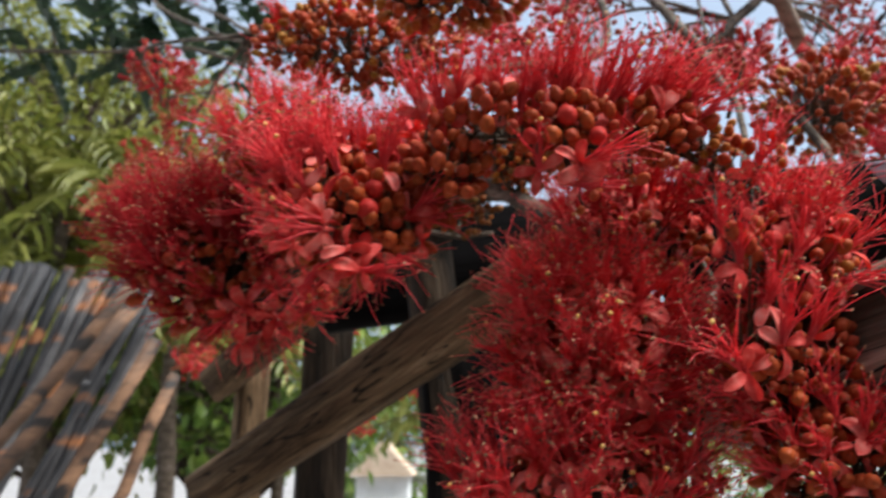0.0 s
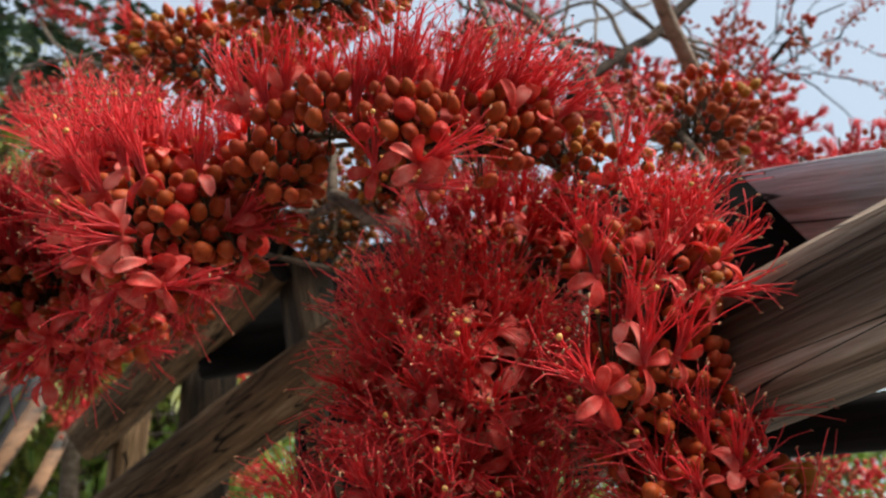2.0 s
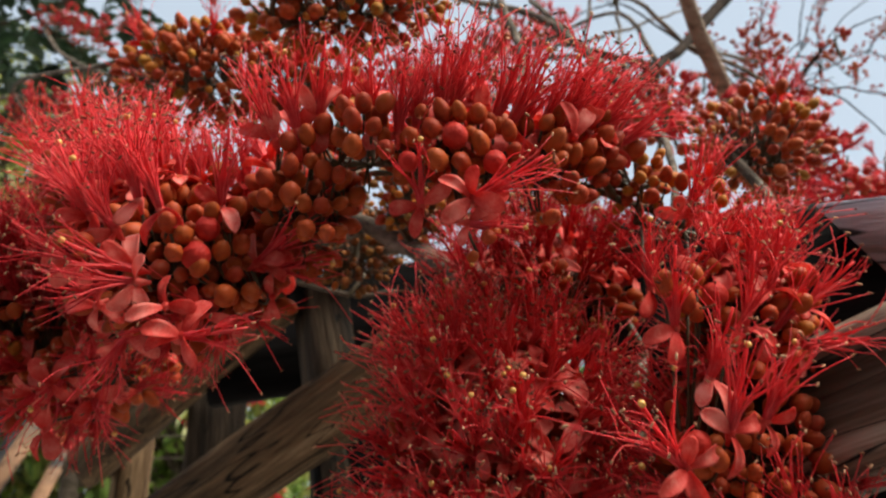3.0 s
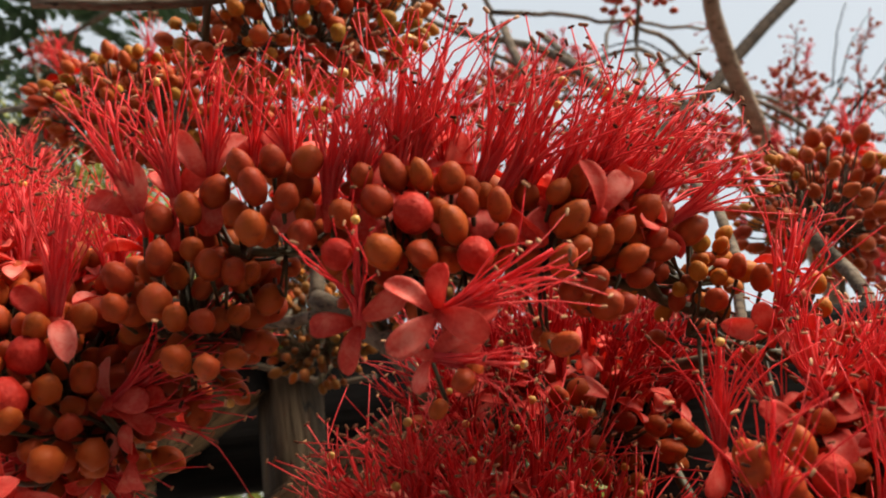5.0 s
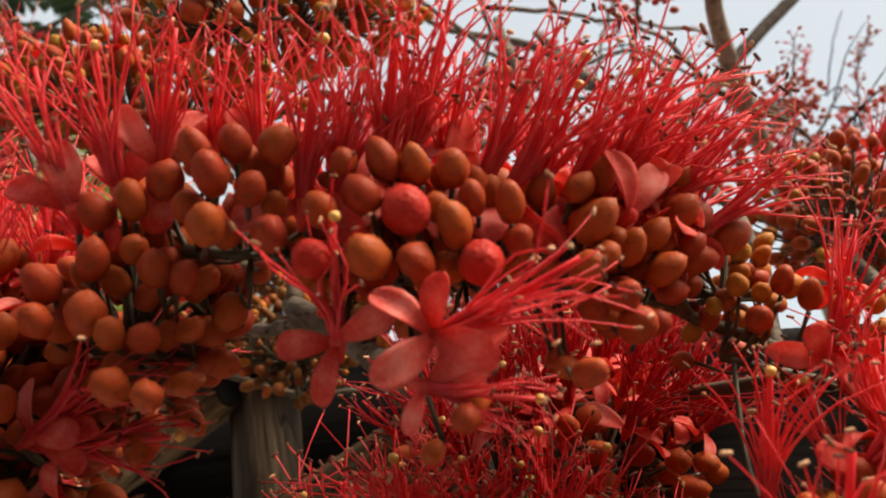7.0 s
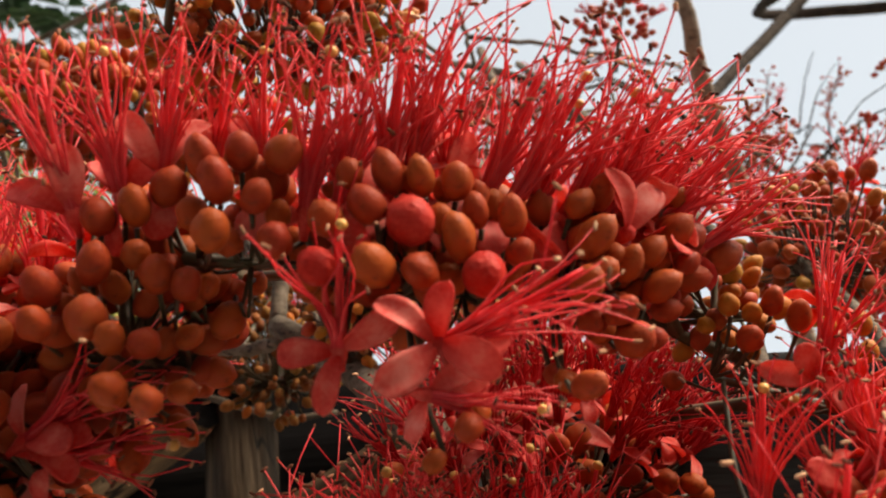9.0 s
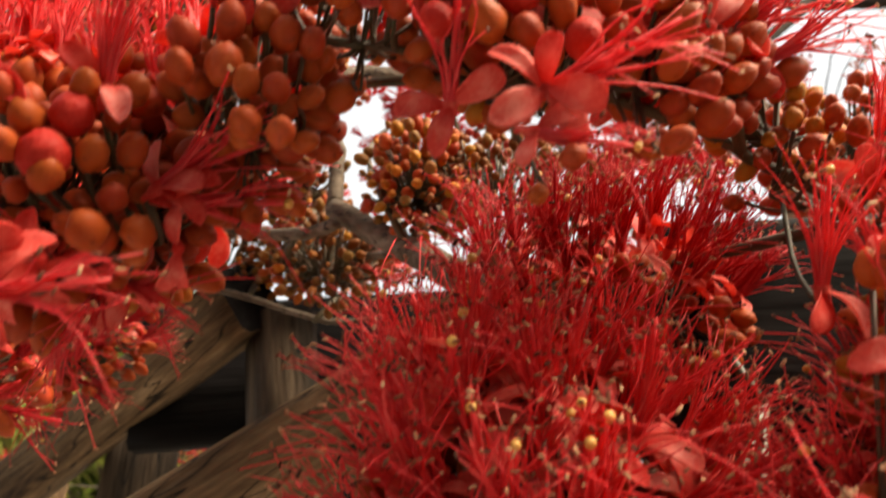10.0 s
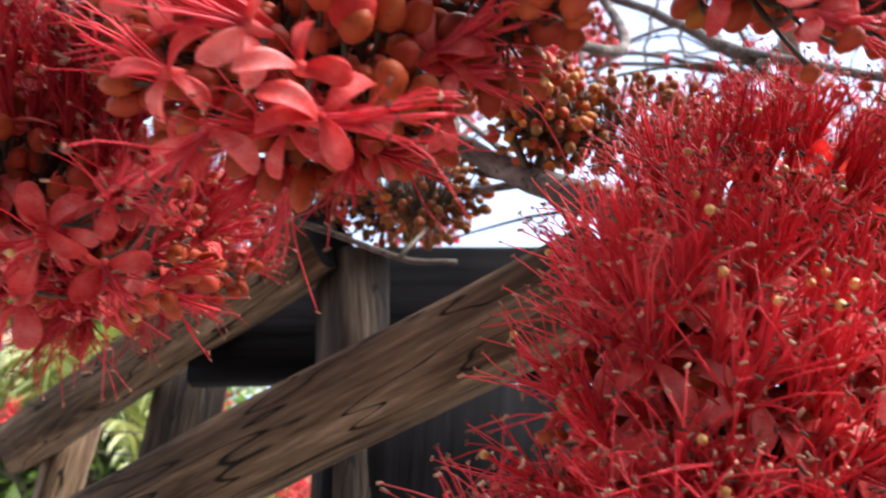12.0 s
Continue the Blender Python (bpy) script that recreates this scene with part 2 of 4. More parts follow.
def bend(points, n):
    """A smooth path of n points through a few control points."""
    p = [Vector(q) for q in points]
    p = [2 * p[0] - p[1]] + p + [2 * p[-1] - p[-2]]
    out, spans = [], len(p) - 3
    for j in range(n):
        f = j / (n - 1) * spans
        i = min(int(f), spans - 1)
        t = f - i
        a, b, c, d = p[i:i + 4]
        out.append(0.5 * (2 * b + (c - a) * t + (2 * a - 5 * b + 4 * c - d) * t * t + (3 * b - a - 3 * c + d) * t ** 3))
    return out


def wander(path, amount, rng):
    return [p + Vector((rng.uniform(-1, 1), rng.uniform(-1, 1), rng.uniform(-1, 1))) * amount * (0 < i < len(path) - 1) for i, p in enumerate(path)]


# ---- flower pieces ----
def bud_mesh(name, mat, rng, length=0.0105, width=0.0088, seg=9, rings=7):
    """An egg-shaped closed bud with overlapping sepals: a shallow seam runs from the stalk to the tip."""
    verts, faces = [Vector((0, 0, 0))], []
    lean = rng.uniform(-0.12, 0.12)
    for i in range(1, rings):
        v = i / rings
        r = width / 2 * math.sin(math.pi * v ** 0.95) ** 0.60
        for k in range(seg):
            a = 2 * math.pi * k / seg
            dent = 1 - (0.13 if k in (0, 4) else 0.0) + (0.04 if k in (1, 5) else 0)
            verts.append(Vector((r * dent * math.cos(a) + lean * length * v * v, r * dent * math.sin(a), length * v)))
    verts.append(Vector((lean * length, 0, length)))
    for k in range(seg):
        faces.append((0, 1 + (k + 1) % seg, 1 + k))
        top = 1 + (rings - 2) * seg
        faces.append((top + k, top + (k + 1) % seg, len(verts) - 1))
        for i in range(rings - 2):
            a, b = 1 + i * seg + k, 1 + i * seg + (k + 1) % seg
            faces.append((a, b, b + seg, a + seg))
    return mesh_of(name, verts, faces, mat)


def petal_mesh(name, rng, length=0.0155, width=0.0092, cup=0.35, curl=0.5, thick=0.0007):
    """A round-tipped, spoon-shaped petal along +X on a short claw, cupped and bent, with two skins and a rim."""
    nu, nv = 10, 6
    verts, faces = [], []
    wave, skew = rng.uniform(0, 6.28), rng.uniform(-0.12, 0.12)
    for skin in (1, -1):
        for i in range(nu + 1):
            u = 0.5 - 0.5 * math.cos(math.pi * i / nu)
            blade = math.sin(math.pi * min(1.0, 0.06 + 0.94 * i / nu))
            w = width / 2 * max(0.0, blade) ** 0.85 * (0.42 + 0.80 * u - 0.12 * u * u)
            for j in range(nv + 1):
                q = 2 * j / nv - 1
                x = length * (u - curl * 0.20 * u * u)
                z = length * (0.10 * math.sin(3 * u) - curl * 0.50 * u * u) + cup * w * q * q + 0.00035 * math.sin(5 * u + 3 * q + wave)
                verts.append(Vector((x, w * q + skew * length * u * u, z + skin * thick / 2 * (1 - 0.6 * abs(q)))))
    n = (nu + 1) * (nv + 1)
    for i in range(nu):
        for j in range(nv):
            a = i * (nv + 1) + j
            faces.append((a, a + nv + 1, a + nv + 2, a + 1))
            faces.append((n + a, n + a + 1, n + a + nv + 2, n + a + nv + 1))
    rim = [i * (nv + 1) for i in range(nu + 1)] + [nu * (nv + 1) + j for j in range(1, nv + 1)] + [i * (nv + 1) + nv for i in range(nu - 1, -1, -1)]
    for a, b in zip(rim, rim[1:]):
        faces.append((a, n + a, n + b, b))
    return mesh_of(name, verts, faces, PETAL)


def opening_mesh(name, rng, length=0.0150, width=0.0125, seg=14, rings=9):
    """A bud about to open: overlapping folded petals that twist to a crumpled mouth."""
    verts, faces = [Vector((0, 0, 0))], []
    for i in range(1, rings):
        v = i / rings
        r = width / 2 * math.sin(math.pi * v ** 0.9) ** 0.62 * (1.0 if v < 0.8 else 0.9)
        for k in range(seg):
            a = 2 * math.pi * k / seg + 0.9 * v
            fold = 1 - 0.16 * (k % 5 == 0) * v - 0.30 * (k % 3 == 0) * max(0.0, v - 0.6)
            verts.append(Vector((r * fold * math.cos(a), r * fold * math.sin(a), length * (v - 0.25 * max(0.0, v - 0.75) * (k % 2)))))
    verts.append(Vector((0, 0, length * 0.86)))
    for k in range(seg):
        faces.append((0, 1 + (k + 1) % seg, 1 + k))
        top = 1 + (rings - 2) * seg
        faces.append((top + k, top + (k + 1) % seg, len(verts) - 1))
        for i in range(rings - 2):
            a, b = 1 + i * seg + k, 1 + i * seg + (k + 1) % seg
            faces.append((a, b, b + seg, a + seg))
    return mesh_of(name, verts, faces, PETAL_SHUT)


def stamen_meshes(rng, count=11, length=0.034, spread=0.34, lean=0.5):
    """A tuft of long filaments, joined in a sheath at the foot, with small anthers, and a style with its round stigma."""
    fv, ff, av, af = [], [], [], []
    for k in range(count):
        a = 2 * math.pi * k / count + rng.uniform(-0.25, 0.25)
        out = spread * rng.uniform(0.25, 1.25)
        far = length * rng.uniform(0.55, 1.25)
        d = Vector((math.cos(a), math.sin(a), 0))
        sway = Vector((rng.uniform(-1, 1), rng.uniform(-1, 1), 0)) * 0.22
        path = bend([d * 0.0009, d * (0.001 + out * far * 0.12) + Vector((lean * far * 0.05, 0, far * 0.3)),
                     d * (out * far * 0.55) + (sway * rng.uniform(-0.5, 1.3) + Vector((lean * 0.12, 0, 0))) * far + Vector((0, 0, far * 0.68)),
                     d * (out * far) + (sway * 1.2 + Vector((lean * 0.3, 0, 0))) * far + Vector((0, 0, far * 0.97))], 8)
        tube(fv, ff, path, [0.0009, 0.00076, 0.00054, 0.0004, 0.00032, 0.00026, 0.00022, 0.00019], 4)
        tip, along = path[-1], Vector((rng.uniform(-1, 1), rng.uniform(-1, 1), rng.uniform(-0.6, 0.6))).normalized()
        s = rng.uniform(0.0009, 0.00135)
        tube(av, af, [tip - along * s, tip - along * s * 0.7, tip + along * s * 0.7, tip + along * s], [s * 0.22, s * 0.4, s * 0.4, s * 0.22], 5)
    # style
    path = bend([(0, 0, 0), (lean * 0.004, 0.001, length * 0.5), (lean * 0.009, 0.003, length * rng.uniform(0.75, 0.95))], 6)
    tube(fv, ff, path, [0.0011, 0.0010, 0.0009, 0.0008, 0.0007, 0.0006], 5)
    tip, sv, sf = path[-1], [], []
    tube(sv, sf, [tip + Vector((0, 0, z * 0.0013)) for z in (-1, -0.75, -0.2, 0.4, 0.8, 1)], [0.0004, 0.0010, 0.0014, 0.0014, 0.0010, 0.0004], 8)
    n = len(fv)
    tuft = mesh_of("stamen_tuft", fv + av, ff + [tuple(i + n for i in q) for q in af], FILAMENT)
    tuft.materials.append(ANTHER)
    tuft.polygons.foreach_set("material_index", [0] * len(ff) + [1] * len(af))
    return tuft, mesh_of("stigma", sv, sf, STIGMA)


def calyx_mesh(name):
    v, f = [], []
    tube(v, f, [(0, 0, -0.006), (0, 0, -0.004), (0, 0, -0.001), (0, 0, 0.0006), (0, 0, 0.0022)], [0.0009, 0.0012, 0.0021, 0.0024, 0.0014], 7)
    return mesh_of(name, v, f, PETAL)


piece = random.Random(5)
BUDS = [bud_mesh("bud", BUD, piece, 0.0128 * k, 0.0096 * w) for k, w in ((1, 1), (1.12, 1), (0.9, 0.95), (1.0, 1.06), (1.2, 0.98))]
BUDS_OCHRE = [bud_mesh("ochre_bud", BUD_OCHRE, piece, 0.0117 * k, 0.0090 * w) for k, w in ((1, 1), (1.1, 1), (0.85, 0.9))]
BUDS_YOUNG = [bud_mesh("young_bud", BUD_YOUNG, piece, 0.0117 * k, 0.0090 * w) for k, w in ((1, 1), (1.1, 1), (0.85, 0.9))]
PETALS = [petal_mesh("petal", piece, 0.0168 * k, 0.0096 * w, c, r) for k, w, c, r in ((1, 1.05, 0.3, 0.25), (1.05, 1.0, 0.42, 0.55), (0.9, 1.1, 0.2, 0.0), (1.08, 0.9, 0.5, 0.4), (0.8, 0.85, 0.6, -0.3), (0.95, 0.8, 0.5, 0.15))]
TUFTS = [stamen_meshes(piece, n, l, a, e) for n, l, a, e in ((20, 0.038, 0.40, 0.15), (15, 0.034, 0.42, 0.4), (21, 0.040, 0.46, 0.3), (18, 0.037, 0.56, 0.2), (17, 0.033, 0.38, 0.6), (20, 0.037, 0.52, 0.1))]
# the same tufts with shade put into the filament colour
TUFTS_SHADED = []
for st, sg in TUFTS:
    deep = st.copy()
    deep.materials[0] = FILAMENT_DARK
    TUFTS_SHADED.append((deep, sg))
CALYX = calyx_mesh("calyx")
OPENING = opening_mesh("opening_bud", piece)


def add_flower(parent, base, place, axis, roll, size, rng, petals=5, tuft=None, wilt=0.3, ripe=0.3, tufts=TUFTS):
    """An open flower: a cup with spoon-shaped petals bent back round a tuft of stamens."""
    m = Matrix.Translation(-base) @ aim(place, axis, roll, size)
    flower = part("flower", CALYX, parent, m)
    for k in range(petals):
        a = 2 * math.pi * (k + rng.uniform(-0.2, 0.2)) / petals
        drop = rng.uniform(-0.75, 0.35) + wilt
        part("petal", rng.choice(PETALS), flower, Matrix.Rotation(a, 4, "Z") @ Matrix.Translation((0.0018, 0, 0.0004 * (k % 3))) @ Matrix.Rotation(drop, 4, "Y") @ Matrix.Rotation(rng.uniform(-0.4, 0.4), 4, "X") @ Matrix.Scale(rng.uniform(0.7, 1.12), 4))
    if tuft == -1:
        return flower
    st, sg = tufts[tuft if tuft is not None else rng.randrange(len(tufts))]
    part("stamen_tuft", st, flower, None, "long crimson filaments with tan anthers")
    if rng.random() < ripe:
        part("stigma", sg, flower, None, "round yellow stigma")
    return flower


def facing(across, up, out):
    """A direction told by its shares across, up and towards the camera, on the axes of one of its close views."""
    return Vector((across - 0.08 * out, -0.38 * up - 0.90 * out, 0.92 * up - 0.40 * out)).normalized()


def posed_flower(parent, base, place, turns, stamens, size, tuft, rng, tilt=0.0):
    """A lopsided open flower: petals at the given turns (degrees) round the line to the camera, stamens swept along a
    way of their own.
    """
    place = Vector(place)
    out, up = facing(0, 0.25, 1), facing(0, 1, 0)
    side = up.cross(out).normalized()
    up = out.cross(side)
    flower = part("flower", CALYX, parent, Matrix.Translation(-base) @ aim(place, facing(*stamens), 0, size))
    back = (Matrix.Translation(-base) @ aim(place, facing(*stamens), 0, size)).inverted()
    for k, a in enumerate(turns):
        d = side * math.cos(radians(a)) + up * math.sin(radians(a)) + out * (tilt + rng.uniform(-0.35, 0.75))
        d.normalize()
        n = (out - d * out.dot(d)).normalized()
        m = Matrix((d, n.cross(d), n)).transposed().to_4x4()
        m = Matrix.Translation(place - base + d * 0.001 + out * 0.0004 * k) @ m @ Matrix.Rotation(rng.uniform(-0.8, 0.8), 4, "X") @ Matrix.Scale(size * rng.uniform(0.8, 1.08), 4)
        part("petal", PETALS[(k + int(a)) % 4], flower, back @ m)
    if tuft is not None:
        st, sg = TUFTS[tuft]
        part("stamen_tuft", st, flower, None, "long crimson filaments with tan anthers")
        if place.x * 1e4 % 5 < 2.6:
            part("stigma", sg, flower, None, "round yellow stigma")
    return flower


def flower_cluster(label, centre, radii, turn, foot, count, opening, share, seed, ochre=0.1, size=1.0, specials=(), rise=0.6, inner=0.75, ground=0.25, pull=0.7, sparse=0.0, petals=5, placed=(), ochres=(), depth=(0.44, 0.0, 0.0, 0.0), posed=(), opened=(), clear=None, ripe=0.3, second=1, tufts=TUFTS, young=0.0):
    """A dense head of buds and open flowers on an ellipsoid round its spine. foot: where its stalk leaves the branch;
    opening: the side on which the flowers are open; share: how many are; placed and ochres: single buds (x, z, size),
    set to fit the camera's view, on the side towards it, which lies at y = depth[0] + depth[1] * (x - depth[2]) ** 2 +
    depth[3] * x; posed, opened: single flowers and opening buds set likewise; clear: how far round that side the rest
    stays away; young: share of small olive buds; second: how many buds stand behind each placed one."""
    rng = random.Random(seed)
    base, centre = Vector(foot), Vector(centre)
    head = thing("flower_cluster", base, label, "flower cluster", "flower clusters on the tree")
    rot = Euler([radians(a) for a in turn]).to_matrix()
    opening = Vector(opening).normalized()
    sv, sf, iv, inf = [], [], [], []
    spine = [centre + rot @ Vector((radii[0] * s, 0, -radii[2] * 0.35)) for s in (0.75, 0.35, -0.05, -0.45, -0.8)]
    if (spine[0] - base).length > (spine[-1] - base).length:
        spine.reverse()
    path = bend([base] + spine, 14)
    tube(sv, sf, [p - base for p in path], [0.0024 - 0.0001 * i for i in range(14)], 6)
    golden = math.pi * (3 - math.sqrt(5))
    for layer, n in ((1.0, count), (0.68, int(count * inner))):
        for i in range(n):
            z = 1 - 2 * (i + 0.5) / n
            r, a = math.sqrt(1 - z * z), golden * i + rng.uniform(-0.22, 0.22)
            d = Vector((r * math.cos(a), r * math.sin(a), z + rng.uniform(-0.08, 0.08)))
            d = rot @ Vector((d.x * radii[0], d.y * radii[1], d.z * radii[2])) * rng.uniform(0.86, 1.1) * layer
            place = centre + d
            out = rot @ Vector([v / q ** 1.4 for v, q in zip(rot.transposed() @ d, radii)])
            out.normalize()
            if clear is not None and layer == 1.0 and out.y < clear:
                continue
            hang = sparse and out.z < -0.3
            if hang and rng.random() < sparse:
                continue
            root = min(path, key=lambda p: (p - place + out * 0.02).length)
            lean = (out + Vector((0, 0, rise)) * rng.uniform(0.2, 0.8) + Vector((rng.uniform(-1, 1), rng.uniform(-1, 1), rng.uniform(-1, 1))) * 0.28).normalized()
            chance = share * (ground + 1.5 * max(0.0, out.dot(opening)) ** 1.2)
            s = size * rng.uniform(0.82, 1.12)
            if layer == 1.0 and rng.random() < chance:
                add_flower(head, base, place, (lean + opening * pull).normalized(), rng.uniform(0, 6.28), s, rng, petals, ripe=ripe, tufts=tufts)
                tip = place - (lean + opening * pull).normalized() * 0.005
            else:
                dull = rng.random() < ochre + 0.25 * noise.noise(place * 30)
                s *= rng.choice((1, 1, 1, 0.85, 0.65 if dull else 0.9))
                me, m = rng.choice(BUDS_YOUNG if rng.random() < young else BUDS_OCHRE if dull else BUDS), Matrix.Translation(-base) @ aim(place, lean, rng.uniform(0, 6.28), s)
                if layer == 1.0:
                    part("bud", me, head, m)
                else:
                    o = len(iv)
                    iv.extend(m @ q.co for q in me.vertices)
                    inf.extend(tuple(o + j for j in q.vertices) for q in me.polygons)
                tip = place + lean * 0.0005
            mid = root.lerp(tip, 0.6) - lean * 0.004 + Vector((0, 0, -0.012 if hang else -0.003))
            tube(sv, sf, [p - base for p in bend([root, mid, tip], 5)], [0.0008, 0.00065, 0.0006, 0.0006, 0.0008], 4)
    for place, axis, roll, s, n, tuft in specials:
        place, axis = Vector(place), Vector(axis).normalized()
        add_flower(head, base, place, axis, radians(roll), s, rng, n, tuft, -0.55 if tuft == -1 else 0.1)
        root = min(path, key=lambda p: (p - place).length)
        tube(sv, sf, [p - base for p in bend([root, root.lerp(place, 0.6) - axis * 0.006, place - axis * 0.005], 6)], [0.0009] * 6, 5)
    heart = centre + Vector((0, 0.012, -0.012))
    near = lambda x: depth[0] + depth[1] * (x - depth[2]) ** 2 + depth[3] * x
    for rows, kinds in ((placed, BUDS), (ochres, BUDS_OCHRE)):
        for x, z, s in rows:
            place = Vector((x, near(x), z))
            axis = ((place - heart).normalized() + Vector((0, -0.25, 0.45)) + Vector((rng.uniform(-1, 1), rng.uniform(-1, 1), rng.uniform(-1, 1))) * 0.3).normalized()
            low = place - axis * 0.0058 * s
            part("bud", rng.choice(kinds), head, Matrix.Translation(-base) @ aim(low, axis, rng.uniform(0, 6.28), s))
            root = min(path, key=lambda p: (p - place).length)
            tube(sv, sf, [p - base for p in bend([root, root.lerp(low, 0.6) - axis * 0.004, low], 5)], [0.0009, 0.0007, 0.0006, 0.0006, 0.0008], 5)
    for x, z, s in placed * second:
        place = Vector((x + rng.uniform(-0.008, 0.008), near(x) + rng.uniform(0.007, 0.015), z + rng.uniform(-0.007, 0.007)))
        axis = ((place - heart).normalized() + Vector((rng.uniform(-1, 1), rng.uniform(-1, 1), rng.uniform(-0.4, 1))) * 0.4).normalized()
        part("bud", rng.choice(BUDS), head, Matrix.Translation(-base) @ aim(place - axis * 0.005, axis, rng.uniform(0, 6.28), 0.85 * s))
        root = min(path, key=lambda p: (p - place).length)
        tube(sv, sf, [root - base, root.lerp(place, 0.5) - base, place - axis * 0.005 - base], [0.0009, 0.0007, 0.0008], 4)
    for x, z, s in opened:
        place = Vector((x, near(x), z))
        axis = ((place - heart).normalized() + Vector((0, 0, 0.5))).normalized()
        low = place - axis * 0.007 * s
        part("opening_bud", OPENING, head, Matrix.Translation(-base) @ aim(low, axis, rng.uniform(0, 6.28), s), "coral bud with crumpled petals about to open")
        root = min(path, key=lambda p: (p - place).length)
        tube(sv, sf, [p - base for p in bend([root, root.lerp(low, 0.6) - axis * 0.004, low], 5)], [0.0009] * 5, 5)
    for place, turns, stamens, s, tuft in posed:
        posed_flower(head, base, place, turns, stamens, s, tuft, rng)
        place = Vector(place)
        root = min(path, key=lambda p: (p - place).length)
        tube(sv, sf, [p - base for p in bend([root, root.lerp(place, 0.6) + Vector((0, 0.006, -0.004)), place - facing(*stamens) * 0.005], 6)], [0.0009] * 6, 5)
    if iv:
        part("bud_mass", mesh_of("bud_mass", iv, inf, BUD_YOUNG_INNER if young > 0.5 else BUD_INNER), head, None, "", "stuff")
    part("stalk", mesh_of("stalks", sv, sf, STALK), head, None, "brown-green branching stalks")
    return head


# ---- the ground ----
gv = [(-400, -400, 0), (400, -400, 0), (400, 900, 0), (-400, 900, 0)]
tagged(new("ground", mesh_of("ground", gv, [(0, 1, 2, 3)], PAVING, False)), "pale grey dusty paving under the tree", "ground", kind="structure")


# ---- the wooden frame ----
def timber_mesh(name, length, w, h, mat, seed, cuts=14, chamfer=0.006, wob=0.0025, mitre=0.0):
    """A sawn or split timber along +X with worn edges and an uneven, wavy surface."""
    rng = random.Random(seed)
    ring = []
    c = min(chamfer, w * 0.3, h * 0.3)
    for x, y in ((1, 1), (-1, 1), (-1, -1), (1, -1)):
        a, b = (x * (w / 2 - c), y * h / 2), (x * w / 2, y * (h / 2 - c))
        ring += [b, a] if x * y > 0 else [a, b]
    ring = [p for i, q in enumerate(ring) for p in (q, ((q[0] + ring[(i + 1) % 8][0]) / 2, (q[1] + ring[(i + 1) % 8][1]) / 2))]
    k = len(ring)
    verts, faces = [], []
    off = Vector((rng.uniform(0, 50), rng.uniform(0, 50), rng.uniform(0, 50)))
    for i in range(cuts + 1):
        x = length * i / cuts
        for y, z in ring:
            v = Vector((x, y, z))
            d = noise.noise_vector(Vector((x * 7, y * 25, z * 25)) + off) * wob
            e = noise.noise_vector(Vector((x * 2.2, 0, 0)) + off) * wob * 2.5
            verts.append(v + Vector((mitre * (h / 2 - z) * (i == 0), d.y + e.y, d.z + e.z)))
    for i in range(cuts):
        for j in range(k):
            a, b = i * k + j, i * k + (j + 1) % k
            faces.append((a, b, b + k, a + k))
    faces.append(tuple(reversed(range(k))))
    faces.append(tuple(range(cuts * k, cuts * k + k)))
    me = mesh_of(name, verts, faces, mat, True)
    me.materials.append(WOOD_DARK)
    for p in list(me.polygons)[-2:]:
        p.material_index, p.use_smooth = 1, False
    return me


def between(p0, p1, roll=0.0):
    """The pose with +X from p0 to p1 and +Z as near up as it can be."""
    p0, p1 = Vector(p0), Vector(p1)
    x = (p1 - p0).normalized()
    up = Vector((0, 0, 1)) if abs(x.z) < 0.95 else Vector((0, 1, 0))
    y = up.cross(x).normalized()
    z = x.cross(y)
    m = Matrix((x, y, z)).transposed().to_4x4()
    return Matrix.Translation(p0) @ m @ Matrix.Rotation(radians(roll), 4, "X")


frame_foot = Vector((0.0, 1.0, 0.0))
trellis = thing("wooden_trellis", frame_foot, "weathered timber trellis of split rails and crooked posts behind the blossoms", "trellis")


def timber(name, p0, p1, w, h, mat, seed, roll=0.0, label="", **k):
    length = (Vector(p1) - Vector(p0)).length
    return part(name, timber_mesh(name, length, w, h, mat, seed, **k), trellis, Matrix.Translation(-frame_foot) @ between(p0, p1, roll), label)


# long rails that run away from the camera
timber("rail", (-0.365, 1.300, 1.650), (-0.048, 0.903, 1.808), 0.050, 0.056, WOOD, 1, 32, "weathered brown split rail")
timber("rail", (-0.287, 1.022, 1.498), (0.121, 0.697, 1.726), 0.054, 0.056, WOOD, 2, 14, "weathered brown split rail")
timber("rail", (0.195, 0.581, 1.586), (0.358, 0.367, 1.652), 0.064, 0.066, WOOD_LIT, 3, -6, "thick weathered rail with pale worn patches, light put into its colour")
# dark boards across, near-black with shade in their colour, and the cut end of a grey beam
timber("board", (-0.160, 1.059, 1.767), (0.397, 0.975, 1.825), 0.03, 0.138, WOOD_DARK, 4, 0, "dark cross board with shade put into its colour")
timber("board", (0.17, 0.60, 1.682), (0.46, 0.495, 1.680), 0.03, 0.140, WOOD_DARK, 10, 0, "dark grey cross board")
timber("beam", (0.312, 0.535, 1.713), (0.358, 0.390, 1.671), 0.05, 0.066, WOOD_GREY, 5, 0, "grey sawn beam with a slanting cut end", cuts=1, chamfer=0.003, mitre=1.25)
# strip added where a dark triangle lies under the thick rail
timber("dark_strip", (0.304, 0.551, 1.581), (0.397, 0.438, 1.581), 0.04, 0.03, WOOD_DARK, 11, 0, "near-black strip added under the thick rail")
# posts down to the ground
timber("post", (0.24, 1.03, 0.0), (-0.028, 0.928, 1.800), 0.050, 0.056, WOOD_BROWN, 6, 20, "crooked grey-brown post", cuts=24, wob=0.006)
